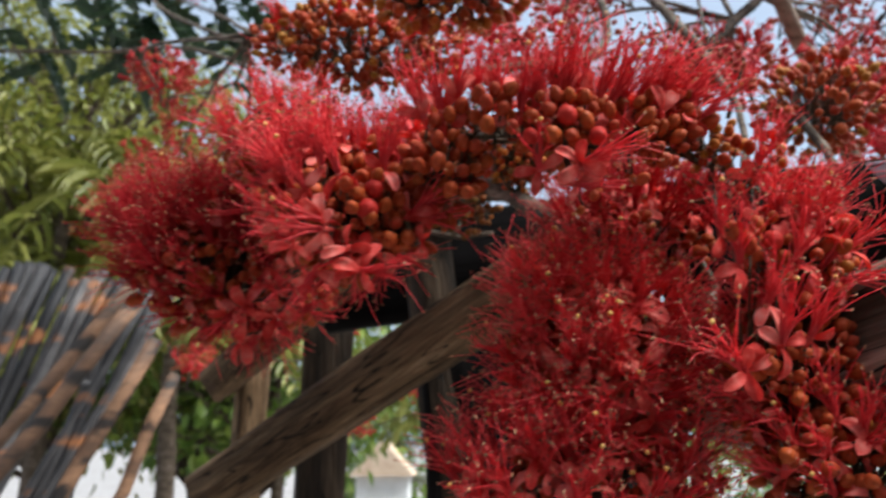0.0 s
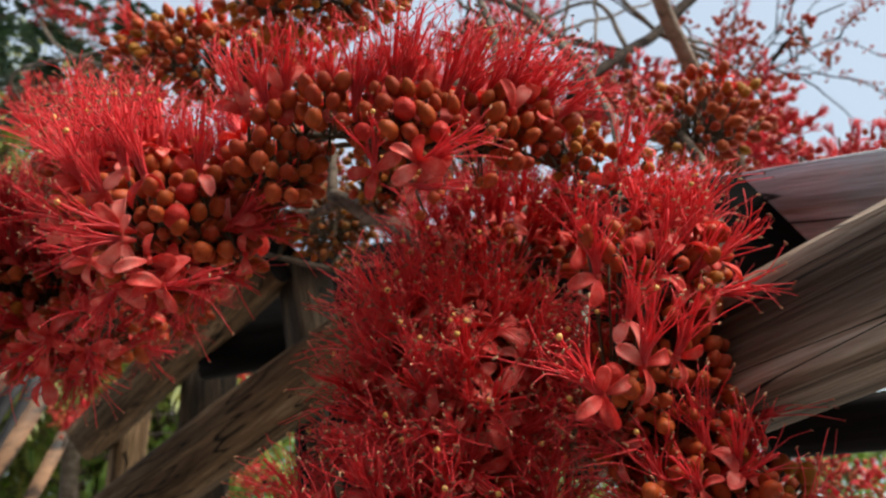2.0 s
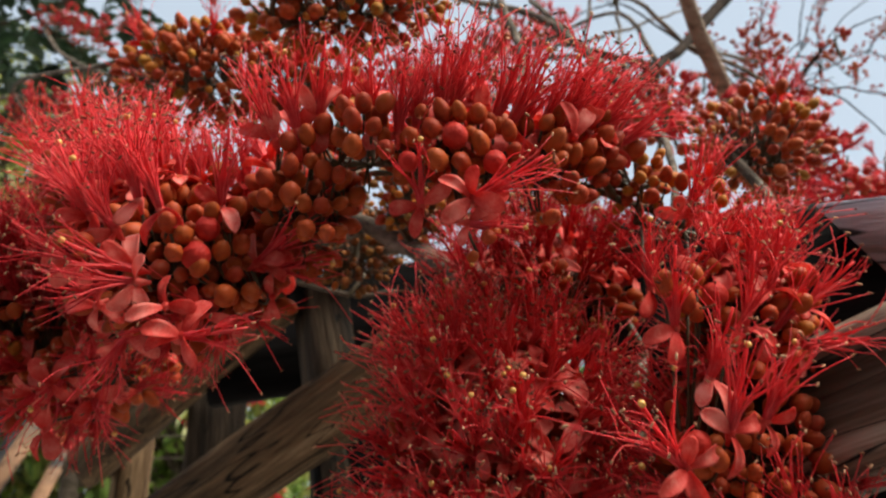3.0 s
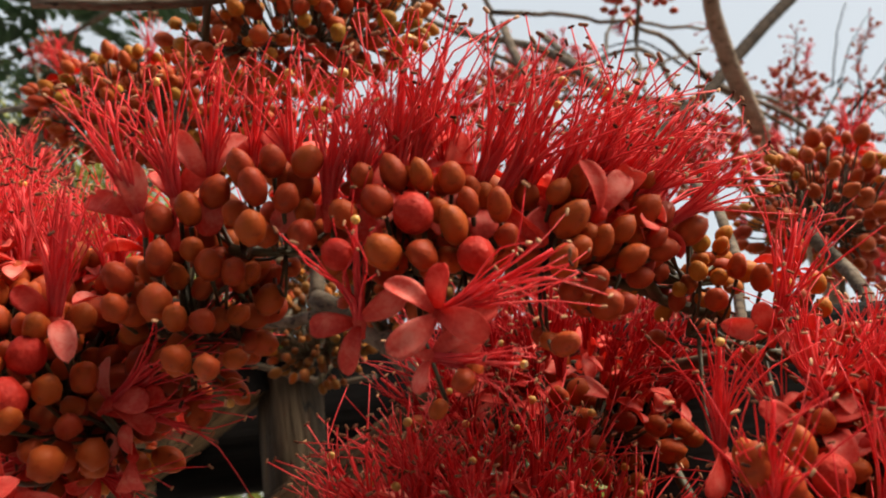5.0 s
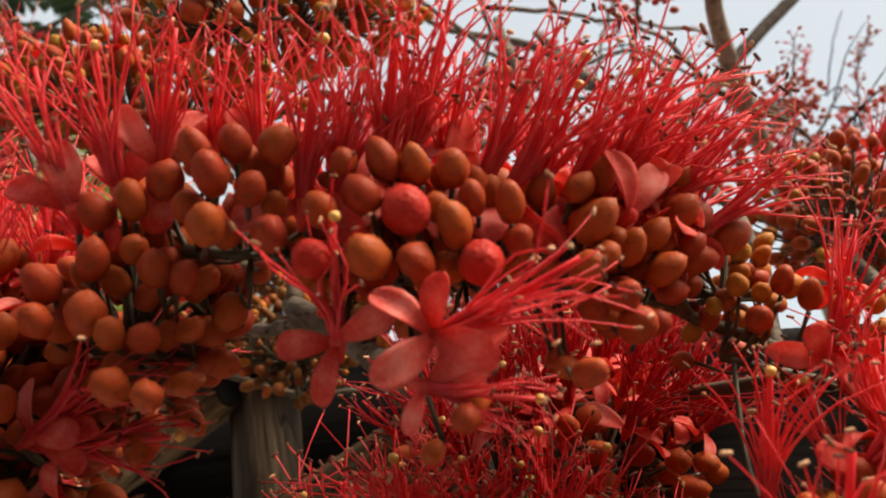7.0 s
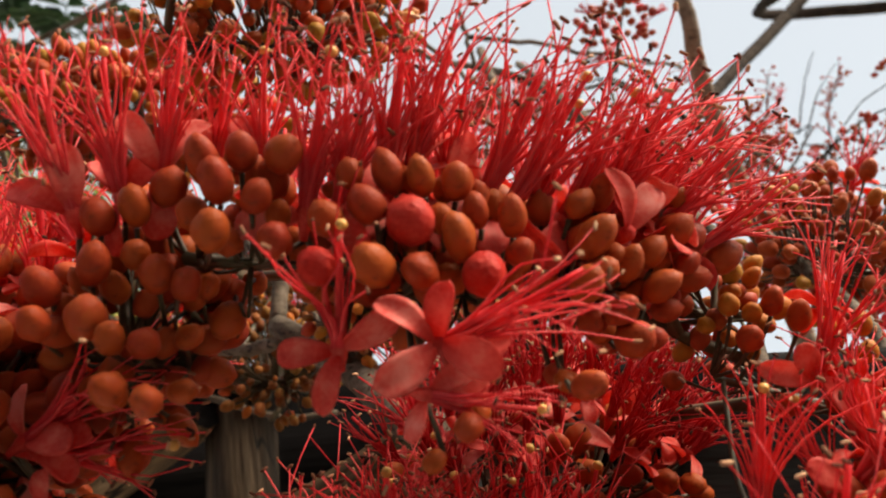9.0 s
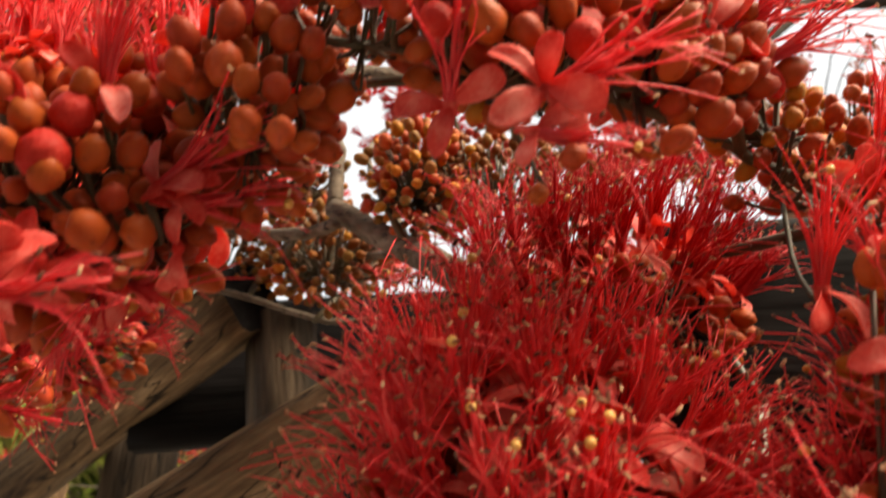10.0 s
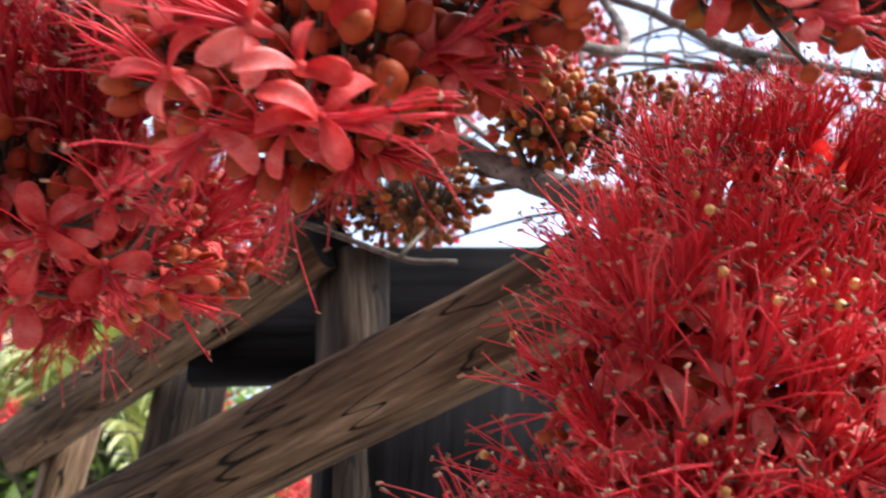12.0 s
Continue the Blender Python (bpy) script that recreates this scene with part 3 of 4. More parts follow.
# dark post widened to stand in for the shaded gap beside it
timber("post", (0.16, 1.02, 0.0), (0.091, 0.932, 1.704), 0.235, 0.04, WOOD_DARK, 12, 5, "dark post under the rail, widened in place of shade", cuts=24, wob=0.006)
timber("post", (-0.14, 1.19, 0.0), (-0.175, 1.163, 1.772), 0.07, 0.05, WOOD_BROWN, 7, 10, "crooked dark post", cuts=24, wob=0.006)
timber("post", (-0.34, 1.36, 0.0), (-0.311, 1.316, 1.713), 0.045, 0.045, WOOD, 8, 30, "crooked dark post", cuts=24, wob=0.006)
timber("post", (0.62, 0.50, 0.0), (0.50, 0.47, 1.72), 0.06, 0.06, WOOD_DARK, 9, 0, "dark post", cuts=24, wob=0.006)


# ---- the flowering tree ----
tree_foot = Vector((2.2, 2.2, 0.0))
tree = thing("flowering_tree", tree_foot, "nearly leafless tree with grey branches that carries red blossom heads", "tree")


def branch(name, points, r0, r1, mat=BARK, n=16, sides=8, label="", seed=0, rough=0.0009):
    rng = random.Random(seed + 77)
    v, f = [], []
    path = wander(bend(points, n), rough, rng)
    tube(v, f, [p - tree_foot for p in path], [r0 + (r1 - r0) * i / (n - 1) for i in range(n)], sides)
    return part(name, mesh_of(name, v, f, mat), tree, None, label)


branch("trunk", [(2.2, 2.2, 0), (2.16, 2.2, 0.9), (2.2, 2.16, 1.8), (2.08, 2.12, 3.55)], 0.11, 0.03, BARK, 18, 12, "grey mottled trunk", rough=0.008)
branch("limb", [(2.19, 2.16, 1.8), (1.3, 1.6, 1.72), (0.78, 1.28, 1.84), (0.583, 1.131, 2.102), (0.501, 1.038, 2.152), (0.432, 0.952, 2.211), (0.397, 0.901, 2.264), (0.30, 0.90, 2.6)], 0.020, 0.006, BARK_TAN, 30, 10, "smooth tan-grey limb")
branch("limb", [(2.08, 2.12, 3.5), (1.8, 2.35, 3.62), (1.42, 2.30, 3.52), (1.196, 1.682, 3.108), (0.954, 1.520, 2.796), (0.657, 1.281, 2.441), (0.491, 1.100, 2.228), (0.278, 0.771, 1.959), (0.236, 0.710, 1.899)], 0.024, 0.003, BARK_DARK, 36, 9, "dark crooked limb")
branch("limb", [(2.17, 2.2, 1.2), (1.2, 1.4, 1.42), (0.7, 0.95, 1.56), (0.42, 0.74, 1.66), (0.24, 0.62, 1.68), (0.107, 0.609, 1.718), (0.066, 0.674, 1.763), (0.020, 0.704, 1.799)], 0.017, 0.0065, BARK, 30, 9, "grey branch speckled with lichen")
branch("twig", [(0.020, 0.704, 1.799), (0.019, 0.713, 1.840), (0.018, 0.710, 1.900), (0.186, 0.831, 1.997), (0.191, 0.972, 2.215)], 0.005, 0.005, BARK, 20, 7)
branch("twig", [(0.026, 0.701, 1.790), (-0.002, 0.727, 1.790), (-0.061, 0.760, 1.806), (-0.127, 0.799, 1.841)], 0.0045, 0.003, BARK, 16, 6)
branch("twig", [(-0.061, 0.760, 1.806), (-0.122, 0.854, 1.804), (-0.055, 0.870, 1.798), (0.009, 0.860, 1.779), (0.057, 0.863, 1.784)], 0.0030, 0.0022, BARK, 16, 6)
branch("twig", [(0.107, 0.609, 1.718), (0.203, 0.512, 1.719), (0.164, 0.494, 1.734), (0.128, 0.481, 1.738), (0.077, 0.475, 1.742), (0.026, 0.505, 1.750)], 0.0026, 0.0018, STALK, 22, 6)
branch("twig", [(-0.061, 0.760, 1.806), (-0.05, 0.60, 1.74), (-0.06, 0.53, 1.70), (-0.09, 0.52, 1.70)], 0.0022, 0.0016, BARK, 14, 6)
branch("twig", [(0.254, 1.056, 2.265), (0.275, 0.818, 2.013), (0.249, 0.655, 1.869), (0.231, 0.574, 1.798), (0.203, 0.512, 1.719)], 0.0042, 0.0022, BARK, 26, 7)
branch("twig", [(0.278, 0.771, 1.959), (0.245, 0.977, 2.183), (0.150, 1.148, 2.336), (0.049, 1.139, 2.392)], 0.006, 0.003, BARK, 20, 6)
branch("twig", [(0.583, 1.131, 2.102), (0.334, 0.701, 1.868), (0.301, 0.579, 1.761), (0.26, 0.5, 1.66)], 0.005, 0.003, BARK, 16, 6)
branch("twig", [(0.30, 0.90, 2.6), (0.15, 0.82, 2.36), (0.090, 0.775, 2.14), (0.02, 0.762, 2.045), (-0.080, 0.759, 2.025), (-0.215, 0.803, 1.997)], 0.0055, 0.003, BARK, 26, 6)
branch("twig", [(0.083, 0.769, 2.057), (0.069, 0.631, 1.997), (-0.033, 0.578, 1.925), (-0.127, 0.586, 1.926)], 0.003, 0.003, BARK, 16, 6)

CORAL = "dense head of coral-red blossoms and orange-brown buds"
flower_cluster(CORAL + " with upright stamens", (0.103, 0.466, 1.741), (0.055, 0.022, 0.019), (0, -5, 0), (0.164, 0.494, 1.734), 150, (0.2, 0.1, 1), 0.65, 11, 0.08, 1.0, ground=0.03, sparse=0.92, inner=0.35, clear=-0.2, second=2,
    depth=(0.435, 3.2, 0.065, 0.0),
    placed=[(0.0531, 1.7386, 0.89), (0.0627, 1.7428, 0.92), (0.0675, 1.7510, 0.86), (0.0753, 1.7506, 0.81), (0.0842, 1.7513, 0.92), (0.0806, 1.7409, 0.78), (0.0894, 1.7433, 0.75), (0.0853, 1.7351, 0.97), (0.0756, 1.7270, 1.03),
            (0.0650, 1.7267, 1.06), (0.0986, 1.7428, 0.86), (0.1005, 1.7349, 0.81), (0.1178, 1.7516, 0.78), (0.1251, 1.7555, 0.78), (0.1209, 1.7412, 1.03), (0.1237, 1.7338, 0.92), (0.1319, 1.7364, 0.83), (0.1402, 1.7426, 0.92),
            (0.1419, 1.7327, 0.92), (0.1497, 1.7513, 0.92), (0.1527, 1.7642, 0.75), (0.1533, 1.7428, 0.64), (0.1181, 1.7277, 0.92), (0.1324, 1.7170, 1.11), (0.1278, 1.7229, 0.86), (0.1162, 1.7024, 0.78), (0.0869, 1.6906, 0.75), (0.0578, 1.7511, 0.72)],
    opened=[(0.0729, 1.7397, 1.0), (0.0911, 1.7275, 0.9), (0.0512, 1.7266, 0.75)],
    posed=[((0.0575, 0.450, 1.711), (188, 262, 40), (-0.12, 0.9, 0.45), 1.0, 1), ((0.0800, 0.437, 1.7094), (88, 150, 222, 8, 318, 345), (0.85, 0.5, 0.45), 1.05, 2), ((0.0776, 0.438, 1.6978), (262, 40), (0.97, -0.08, 0.35), 0.85, 4),
           ((0.0471, 0.4488, 1.7465), (200, 330), (0.08, 1, 0.15), 1.20, 0), ((0.0548, 0.4483, 1.7485), (300,), (0.2, 1, 0.15), 1.08, 5), ((0.0677, 0.4480, 1.7543), (75, 250, 320), (0.04, 1, 0.1), 1.32, 0), ((0.0735, 0.4482, 1.7584), (20, 60, 290), (0.2, 1, 0.1), 1.26, 2),
           ((0.0934, 0.4500, 1.7541), (130, 230, 280), (0.35, 0.94, 0.1), 1.20, 2), ((0.1005, 0.4512, 1.7527), (230, 310), (0.5, 0.87, 0.15), 1.20, 0), ((0.1161, 0.4545, 1.7514), (250,), (0.5, 0.87, 0.1), 1.20, 0), ((0.1249, 0.4570, 1.7524), (280,), (0.48, 0.88, 0.15), 1.32, 2),
           ((0.1363, 0.4607, 1.7552), (290, 240), (0.65, 0.75, 0.15), 1.14, 2), ((0.1473, 0.4649, 1.7564), (250, 300), (0.7, 0.7, 0.15), 1.14, 0), ((0.1601, 0.4646, 1.7505), (190, 230), (0.8, 0.6, 0.1), 0.95, 0), ((0.058, 0.452, 1.750), (110, 60), (-0.15, 1, 0.15), 1.0, 3), ((0.083, 0.453, 1.756), (250, 70), (0.15, 1, 0.2), 1.05, 5), ((0.107, 0.455, 1.752), (80,), (0.35, 0.9, 0.2), 1.05, 3), ((0.130, 0.459, 1.756), (70, 110), (0.55, 0.8, 0.2), 1.05, 5),
           ((0.132, 0.447, 1.7455), (60, 110), (0.5, 0.6, 0.6), 0.95, None)])
flower_cluster("head of orange-brown buds with a few open blossoms", (0.033, 0.466, 1.745), (0.021, 0.022, 0.017), (0, 0, 0), (0.026, 0.505, 1.750), 36, (-0.3, 0.2, 1), 0.3, 12, 0.25, 1.0, ground=0.05, sparse=0.9, inner=0.3, clear=0.0, second=1,
    depth=(0.438, 0.0, 0.0, 0.0), placed=[(0.0225, 1.7532, 0.92), (0.0305, 1.7567, 0.92), (0.0261, 1.7475, 1.00), (0.0407, 1.7575, 1.06), (0.0258, 1.7348, 1.00), (0.0411, 1.7338, 1.03), (0.0351, 1.7447, 0.83)],
    posed=[((0.0351, 0.455, 1.7603), (120, 60), (-0.1, 1, 0.1), 1.0, 5), ((0.020, 0.462, 1.764), (120,), (0.1, 1, 0.1), 1.0, 3), ((0.0088, 0.455, 1.7583), (60, 130, 280), (0.08, 1, 0.15), 1.05, 0)])
flower_cluster("shaded head of dark orange buds", (0.000, 0.484, 1.727), (0.024, 0.022, 0.032), (0, 0, 0), (0.026, 0.505, 1.750), 56, (-0.2, 0, 1), 0.35, 25, 0.12, 1.0, ground=0.05, inner=0.8, clear=0.0, second=1, depth=(0.452, 1.2, 0.02, 0.0),
    placed=[(0.0112, 1.7528, 0.97), (0.0041, 1.7463, 0.92), (-0.0045, 1.7434, 0.86), (-0.0038, 1.7300, 0.92), (0.0059, 1.7342, 0.83), (-0.0141, 1.7238, 0.92), (-0.0143, 1.7145, 0.83), (-0.0034, 1.7165, 1.04), (0.0036, 1.7115, 0.78), (0.0115, 1.7110, 0.83), (0.0116, 1.7284, 0.92), (0.0193, 1.7265, 0.83), (0.0049, 1.7000, 0.97), (0.0139, 1.6973, 0.86)],
    posed=[((-0.0008, 0.455, 1.7509), (60, 130, 280), (-0.25, 1, 0.15), 1.05, 2), ((-0.0116, 0.455, 1.7453), (100, 160), (-0.3, 0.95, 0.15), 1.05, 0)])
flower_cluster(CORAL + " above the dark board", (-0.064, 0.512, 1.708), (0.052, 0.035, 0.040), (0, 10, 0), (-0.06, 0.53, 1.70), 240, (-0.4, -0.35, 0.8), 0.6, 13, 0.03, 1.0, ripe=0.1, inner=0.7, clear=-0.5, depth=(0.470, 6.0, -0.060, 0.20),
    placed=[(-0.0302, 1.7163, 0.92), (-0.0583, 1.7041, 1.00), (-0.0512, 1.6993, 0.92), (-0.0355, 1.6930, 0.92), (-0.0269, 1.6983, 0.95), (-0.0546, 1.6899, 0.92), (-0.0289, 1.6834, 0.92), (-0.0325, 1.6723, 1.10), (-0.0218, 1.6762, 1.00), (-0.0954, 1.6957, 0.92), (-0.0028, 1.7111, 0.92), (-0.0408, 1.7112, 0.92), (-0.0443, 1.6843, 0.95)],
    opened=[(-0.0421, 1.7036, 0.95), (-0.0458, 1.6899, 1.1)],
    posed=[((-0.0204, 0.479, 1.6922), (110, 5, 330), (0.75, 0.65, 0.2), 1.0, 2), ((-0.0180, 0.482, 1.690), (20,), (0.98, 0.05, 0.15), 1.1, 4), ((-0.0132, 0.484, 1.6763), (255, 280, 100), (0.3, -0.5, 0.6), 0.8, None), ((-0.0715, 0.462, 1.6774), (280, 240, 60), (-0.98, 0.08, 0.3), 1.1, 1), ((-0.0725, 0.464, 1.684), (150, 110), (-0.95, 0.3, 0.3), 1.1, 4),
           ((-0.0485, 0.460, 1.6519), (165, 62, 312, 200), (0.9, 0.15, 0.5), 1.05, 4), ((-0.0562, 0.458, 1.665), (95, 5, 205), (-0.5, 0.1, 0.8), 0.95, None), ((-0.0372, 0.468, 1.7158), (140, 318), (0.1, 1, 0.1), 1.1, 0), ((-0.0637, 0.463, 1.7125), (240, 330), (-0.3, 1, 0.15), 1.1, 0), ((-0.0743, 0.463, 1.7173), (250,), (-0.2, 1, 0.1), 1.1, 2),
           ((-0.0834, 0.463, 1.7028), (200, 270), (-0.5, 0.85, 0.2), 1.1, 5), ((-0.0953, 0.464, 1.7098), (190, 300), (-0.4, 0.9, 0.2), 1.1, 3), ((-0.100, 0.466, 1.688), (180, 240, 300), (-0.8, 0.5, 0.3), 1.0, 1),
           ((-0.0938, 0.482, 1.6718), (190, 260, 330, 60), (-0.4, -0.3, 0.8), 1.0, None), ((-0.0802, 0.485, 1.6568), (215, 275, 335), (-0.3, -0.6, 0.6), 1.05, 1), ((-0.0435, 0.472, 1.6646), (230, 350, 110), (0.3, -0.3, 0.8), 0.95, None)])
flower_cluster("head of crimson tufts and coral petals above a twig", (-0.115, 0.565, 1.760), (0.042, 0.032, 0.034), (0, 15, 0), (-0.09, 0.52, 1.70), 90, (-0.3, -0.2, 1), 0.55, 26, 0.05, 1.0, ripe=0.12)
flower_cluster(CORAL + " hanging low", (-0.175, 0.625, 1.692), (0.076, 0.045, 0.048), (0, 20, 0), (-0.09, 0.52, 1.70), 310, (-0.4, -0.5, 0.7), 0.62, 14, 0.0, 1.05, petals=2, ripe=0.12, tufts=TUFTS_SHADED, ground=0.5, specials=
    [((-0.137, 0.564, 1.651), (-0.182, -0.726, -0.663), 0, 1.1, 5, 1), ((-0.154, 0.575, 1.645), (-0.448, -0.520, -0.727), 0, 1.1, 5, 4), ((-0.123, 0.572, 1.668), (0.299, -0.932, -0.203), 0, 1.05, 5, 2)],
    posed=[((-0.1382, 0.552, 1.6463), (130, 60, 250, 330), (-0.3, -0.3, 0.8), 1.15, None), ((-0.1185, 0.548, 1.6584), (40, 120, 280), (0.3, 0.3, 0.8), 1.05, 3), ((-0.1435, 0.566, 1.6235), (90, 250, 300), (-0.3, -0.7, 0.6), 1.1, None), ((-0.1198, 0.566, 1.6401), (20, 150, 250), (0.4, -0.4, 0.7), 1.05, 4)])
flower_cluster("shaded head of crimson tufts beyond the low blossoms", (-0.174, 0.787, 1.730), (0.078, 0.035, 0.042), (0, -6, 0), (-0.127, 0.799, 1.841), 210, (-0.2, -0.6, 0.4), 0.5, 31, 0.0, 0.9, pull=0.3, ground=0.5, petals=2, ripe=0.1, tufts=TUFTS_SHADED)
flower_cluster("broad head of crimson stamens with yellow stigmas", (0.105, 0.540, 1.598), (0.057, 0.042, 0.066), (0, 0, 0), (0.19, 0.545, 1.66), 185, (0, -0.8, 0.5), 1.05, 15, 0.0, 1.12, inner=0.85, petals=5, pull=0.4, rise=0.45, ripe=0.4)
flower_cluster("low head of crimson stamens and coral petals", (0.090, 0.528, 1.508), (0.082, 0.042, 0.055), (0, 0, 0), (0.19, 0.545, 1.66), 110, (-0.1, -0.75, 0.75), 0.9, 27, 0.0, 1.12, inner=0.85, petals=5, pull=0.4, rise=0.45, ripe=0.35)
flower_cluster("head of crimson stamens in the shade of a branch", (0.136, 0.566, 1.700), (0.056, 0.028, 0.030), (0, -8, 0), (0.19, 0.545, 1.66), 96, (0, -0.6, 0.8), 0.9, 28, 0.0, 1.0, inner=0.3, petals=2, tufts=TUFTS_SHADED)
flower_cluster("upright head of orange-red buds with crimson tufts", (0.216, 0.482, 1.598), (0.040, 0.028, 0.056), (0, 8, 0), (0.26, 0.50, 1.66), 190, (-0.5, -0.3, 0.7), 0.5, 16, 0.05, 0.94, ground=0.15, inner=0.7, clear=-0.55, depth=(0.353, 0.0, 0.0, 0.48),
    placed=[(0.1975, 1.5764, 0.88), (0.1992, 1.5882, 0.78), (0.2150, 1.5824, 0.83), (0.2244, 1.5999, 0.95), (0.2423, 1.5921, 1.08), (0.2367, 1.6045, 0.83), (0.1795, 1.5933, 1.08), (0.2010, 1.5538, 0.91), (0.1849, 1.5458, 1.00), (0.2151, 1.5650, 0.88), (0.2353, 1.5646, 0.88), (0.2238, 1.5563, 0.88), (0.2264, 1.5460, 0.95),
            (0.1617, 1.6659, 0.95), (0.1730, 1.6605, 1.0), (0.1802, 1.6724, 0.9), (0.2166, 1.6502, 0.74), (0.2288, 1.6261, 0.74), (0.190, 1.640, 0.85), (0.200, 1.655, 0.85)],
    ochres=[(0.2642, 1.6326, 0.85), (0.2505, 1.6370, 0.9), (0.2370, 1.6402, 0.95), (0.2252, 1.6467, 0.85), (0.2708, 1.6230, 0.85)], opened=[(0.1903, 1.6658, 0.95), (0.170, 1.600, 0.9)],
    posed=[((0.1862, 0.438, 1.6047), (275, 20, 150), (0.1, 1, 0.2), 1.1, 0), ((0.2070, 0.448, 1.6098), (20, 280), (0.25, 0.95, 0.2), 1.05, 2), ((0.1632, 0.434, 1.5902), (285, 30, 100, 220), (-0.65, 0.7, 0.35), 1.15, 2), ((0.2204, 0.455, 1.6512), (250, 310), (0.55, 0.85, 0.1), 1.0, 0), ((0.2314, 0.462, 1.5499), (20, 150, 300), (0.4, 0.5, 0.6), 1.0, 5),
           ((0.2029, 0.446, 1.6513), (230, 330), (0.05, 1, 0.15), 1.0, 0), ((0.168, 0.440, 1.650), (260, 200), (-0.15, 1, 0.2), 1.05, 2), ((0.182, 0.442, 1.628), (240, 300), (0.2, 0.95, 0.3), 1.0, 5), ((0.205, 0.450, 1.675), (200, 300), (0.7, 0.7, 0.1), 1.0, 4)])
flower_cluster("small head of orange buds and crimson tufts before the dark board", (0.214, 0.468, 1.664), (0.030, 0.018, 0.028), (0, 10, 0), (0.26, 0.50, 1.66), 62, (0.2, -0.3, 0.9), 0.4, 33, 0.15, 0.95, ripe=0.1)
flower_cluster("low head of orange-red buds against the thick rail", (0.232, 0.475, 1.535), (0.042, 0.028, 0.030), (0, 0, 0), (0.26, 0.50, 1.66), 90, (-0.5, -0.3, 0.7), 0.25, 29, 0.1, 1.0)
flower_cluster("loose head of greenish buds with open flowers", (0.202, 0.498, 1.724), (0.032, 0.020, 0.024), (0, 12, 0), (0.203, 0.512, 1.719), 14, (-0.1, 0, 1), 0.15, 17, 0.4, 0.95, inner=0.3, clear=-0.15, second=0, sparse=0.9, depth=(0.475, 0.0, 0.0, 0.0),
    placed=[(0.1776, 1.7269, 0.83), (0.1866, 1.7383, 0.78), (0.1943, 1.7337, 0.78), (0.1864, 1.7074, 0.78), (0.2029, 1.7092, 0.86), (0.2130, 1.7009, 0.92), (0.2218, 1.7024, 0.83), (0.2202, 1.7138, 0.83), (0.2270, 1.6937, 0.8), (0.2330, 1.6835, 0.85), (0.2421, 1.6911, 0.8), (0.2336, 1.7014, 0.8)],
    ochres=[(0.1726, 1.7380, 0.84), (0.1734, 1.7555, 0.72), (0.1749, 1.7477, 0.72), (0.2148, 1.7330, 0.72), (0.1797, 1.7353, 0.68), (0.2035, 1.7328, 0.68), (0.2152, 1.7250, 0.8)],
    posed=[((0.1953, 0.472, 1.7155), (150, 182, 20, 300), (0.15, 1, 0.12), 1.05, 0), ((0.2076, 0.472, 1.7139), (20, 330), (0.4, 0.8, 0.4), 0.8, None), ((0.1948, 0.465, 1.6836), (170, 20, 280), (0.5, 0.8, 0.2), 1.05, 2), ((0.170, 0.470, 1.676), (250, 310), (-0.12, 1, 0.15), 1.05, 3)])
flower_cluster("small ochre buds on a green stalk", (0.175, 0.492, 1.745), (0.018, 0.012, 0.014), (0, 0, 0), (0.164, 0.494, 1.734), 24, (0, 0, 1), 0.0, 18, 0.9, 0.85)
flower_cluster("round head of dull red and olive buds", (0.330, 0.65, 1.842), (0.048, 0.040, 0.038), (0, 0, 0), (0.334, 0.701, 1.868), 105, (0.6, 0, 0.8), 0.03, 19, 0.35, 0.95)
flower_cluster("long head of closed orange-brown buds", (-0.085, 0.735, 1.945), (0.100, 0.045, 0.036), (0, 4, 0), (-0.080, 0.759, 2.033), 250, (0, 0, 1), 0.05, 20, 0.35, 1.0)
flower_cluster("head of ochre buds on green stalks", (0.013, 0.613, 1.936), (0.068, 0.034, 0.030), (0, -8, 0), (-0.033, 0.578, 1.925), 140, (0, 0, 1), 0.0, 21, 0.85, 1.08)
flower_cluster("head of small ochre buds under the branch", (0.068, 0.668, 1.805), (0.028, 0.024, 0.032), (0, 0, 0), (0.066, 0.674, 1.763), 95, (0, 0, 1), 0.0, 22, 0.6, 0.8, young=0.5)
flower_cluster("head of small ochre buds hanging from a twig", (0.004, 0.90, 1.852), (0.050, 0.034, 0.042), (0, 0, 0), (0.009, 0.852, 1.775), 170, (0, 0, 1), 0.0, 23, 0.8, 0.75, young=0.6)
flower_cluster("head of small ochre buds hanging from a twig", (-0.085, 0.92, 1.840), (0.050, 0.034, 0.036), (0, 0, 0), (-0.046, 0.891, 1.805), 150, (0, 0, 1), 0.0, 24, 0.7, 0.75, young=0.6)
flower_cluster("head of small ochre buds behind a twig", (-0.030, 0.84, 1.885), (0.048, 0.034, 0.034), (0, 0, 0), (-0.002, 0.727, 1.790), 130, (0, 0, 1), 0.0, 30, 0.8, 0.75, young=0.6)
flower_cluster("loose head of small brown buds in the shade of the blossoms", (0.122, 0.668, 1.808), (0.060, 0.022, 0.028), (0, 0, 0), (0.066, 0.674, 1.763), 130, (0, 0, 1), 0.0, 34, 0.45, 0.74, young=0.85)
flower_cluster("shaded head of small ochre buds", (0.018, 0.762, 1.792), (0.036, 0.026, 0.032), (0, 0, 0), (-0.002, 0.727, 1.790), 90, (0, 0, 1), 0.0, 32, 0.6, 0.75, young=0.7)


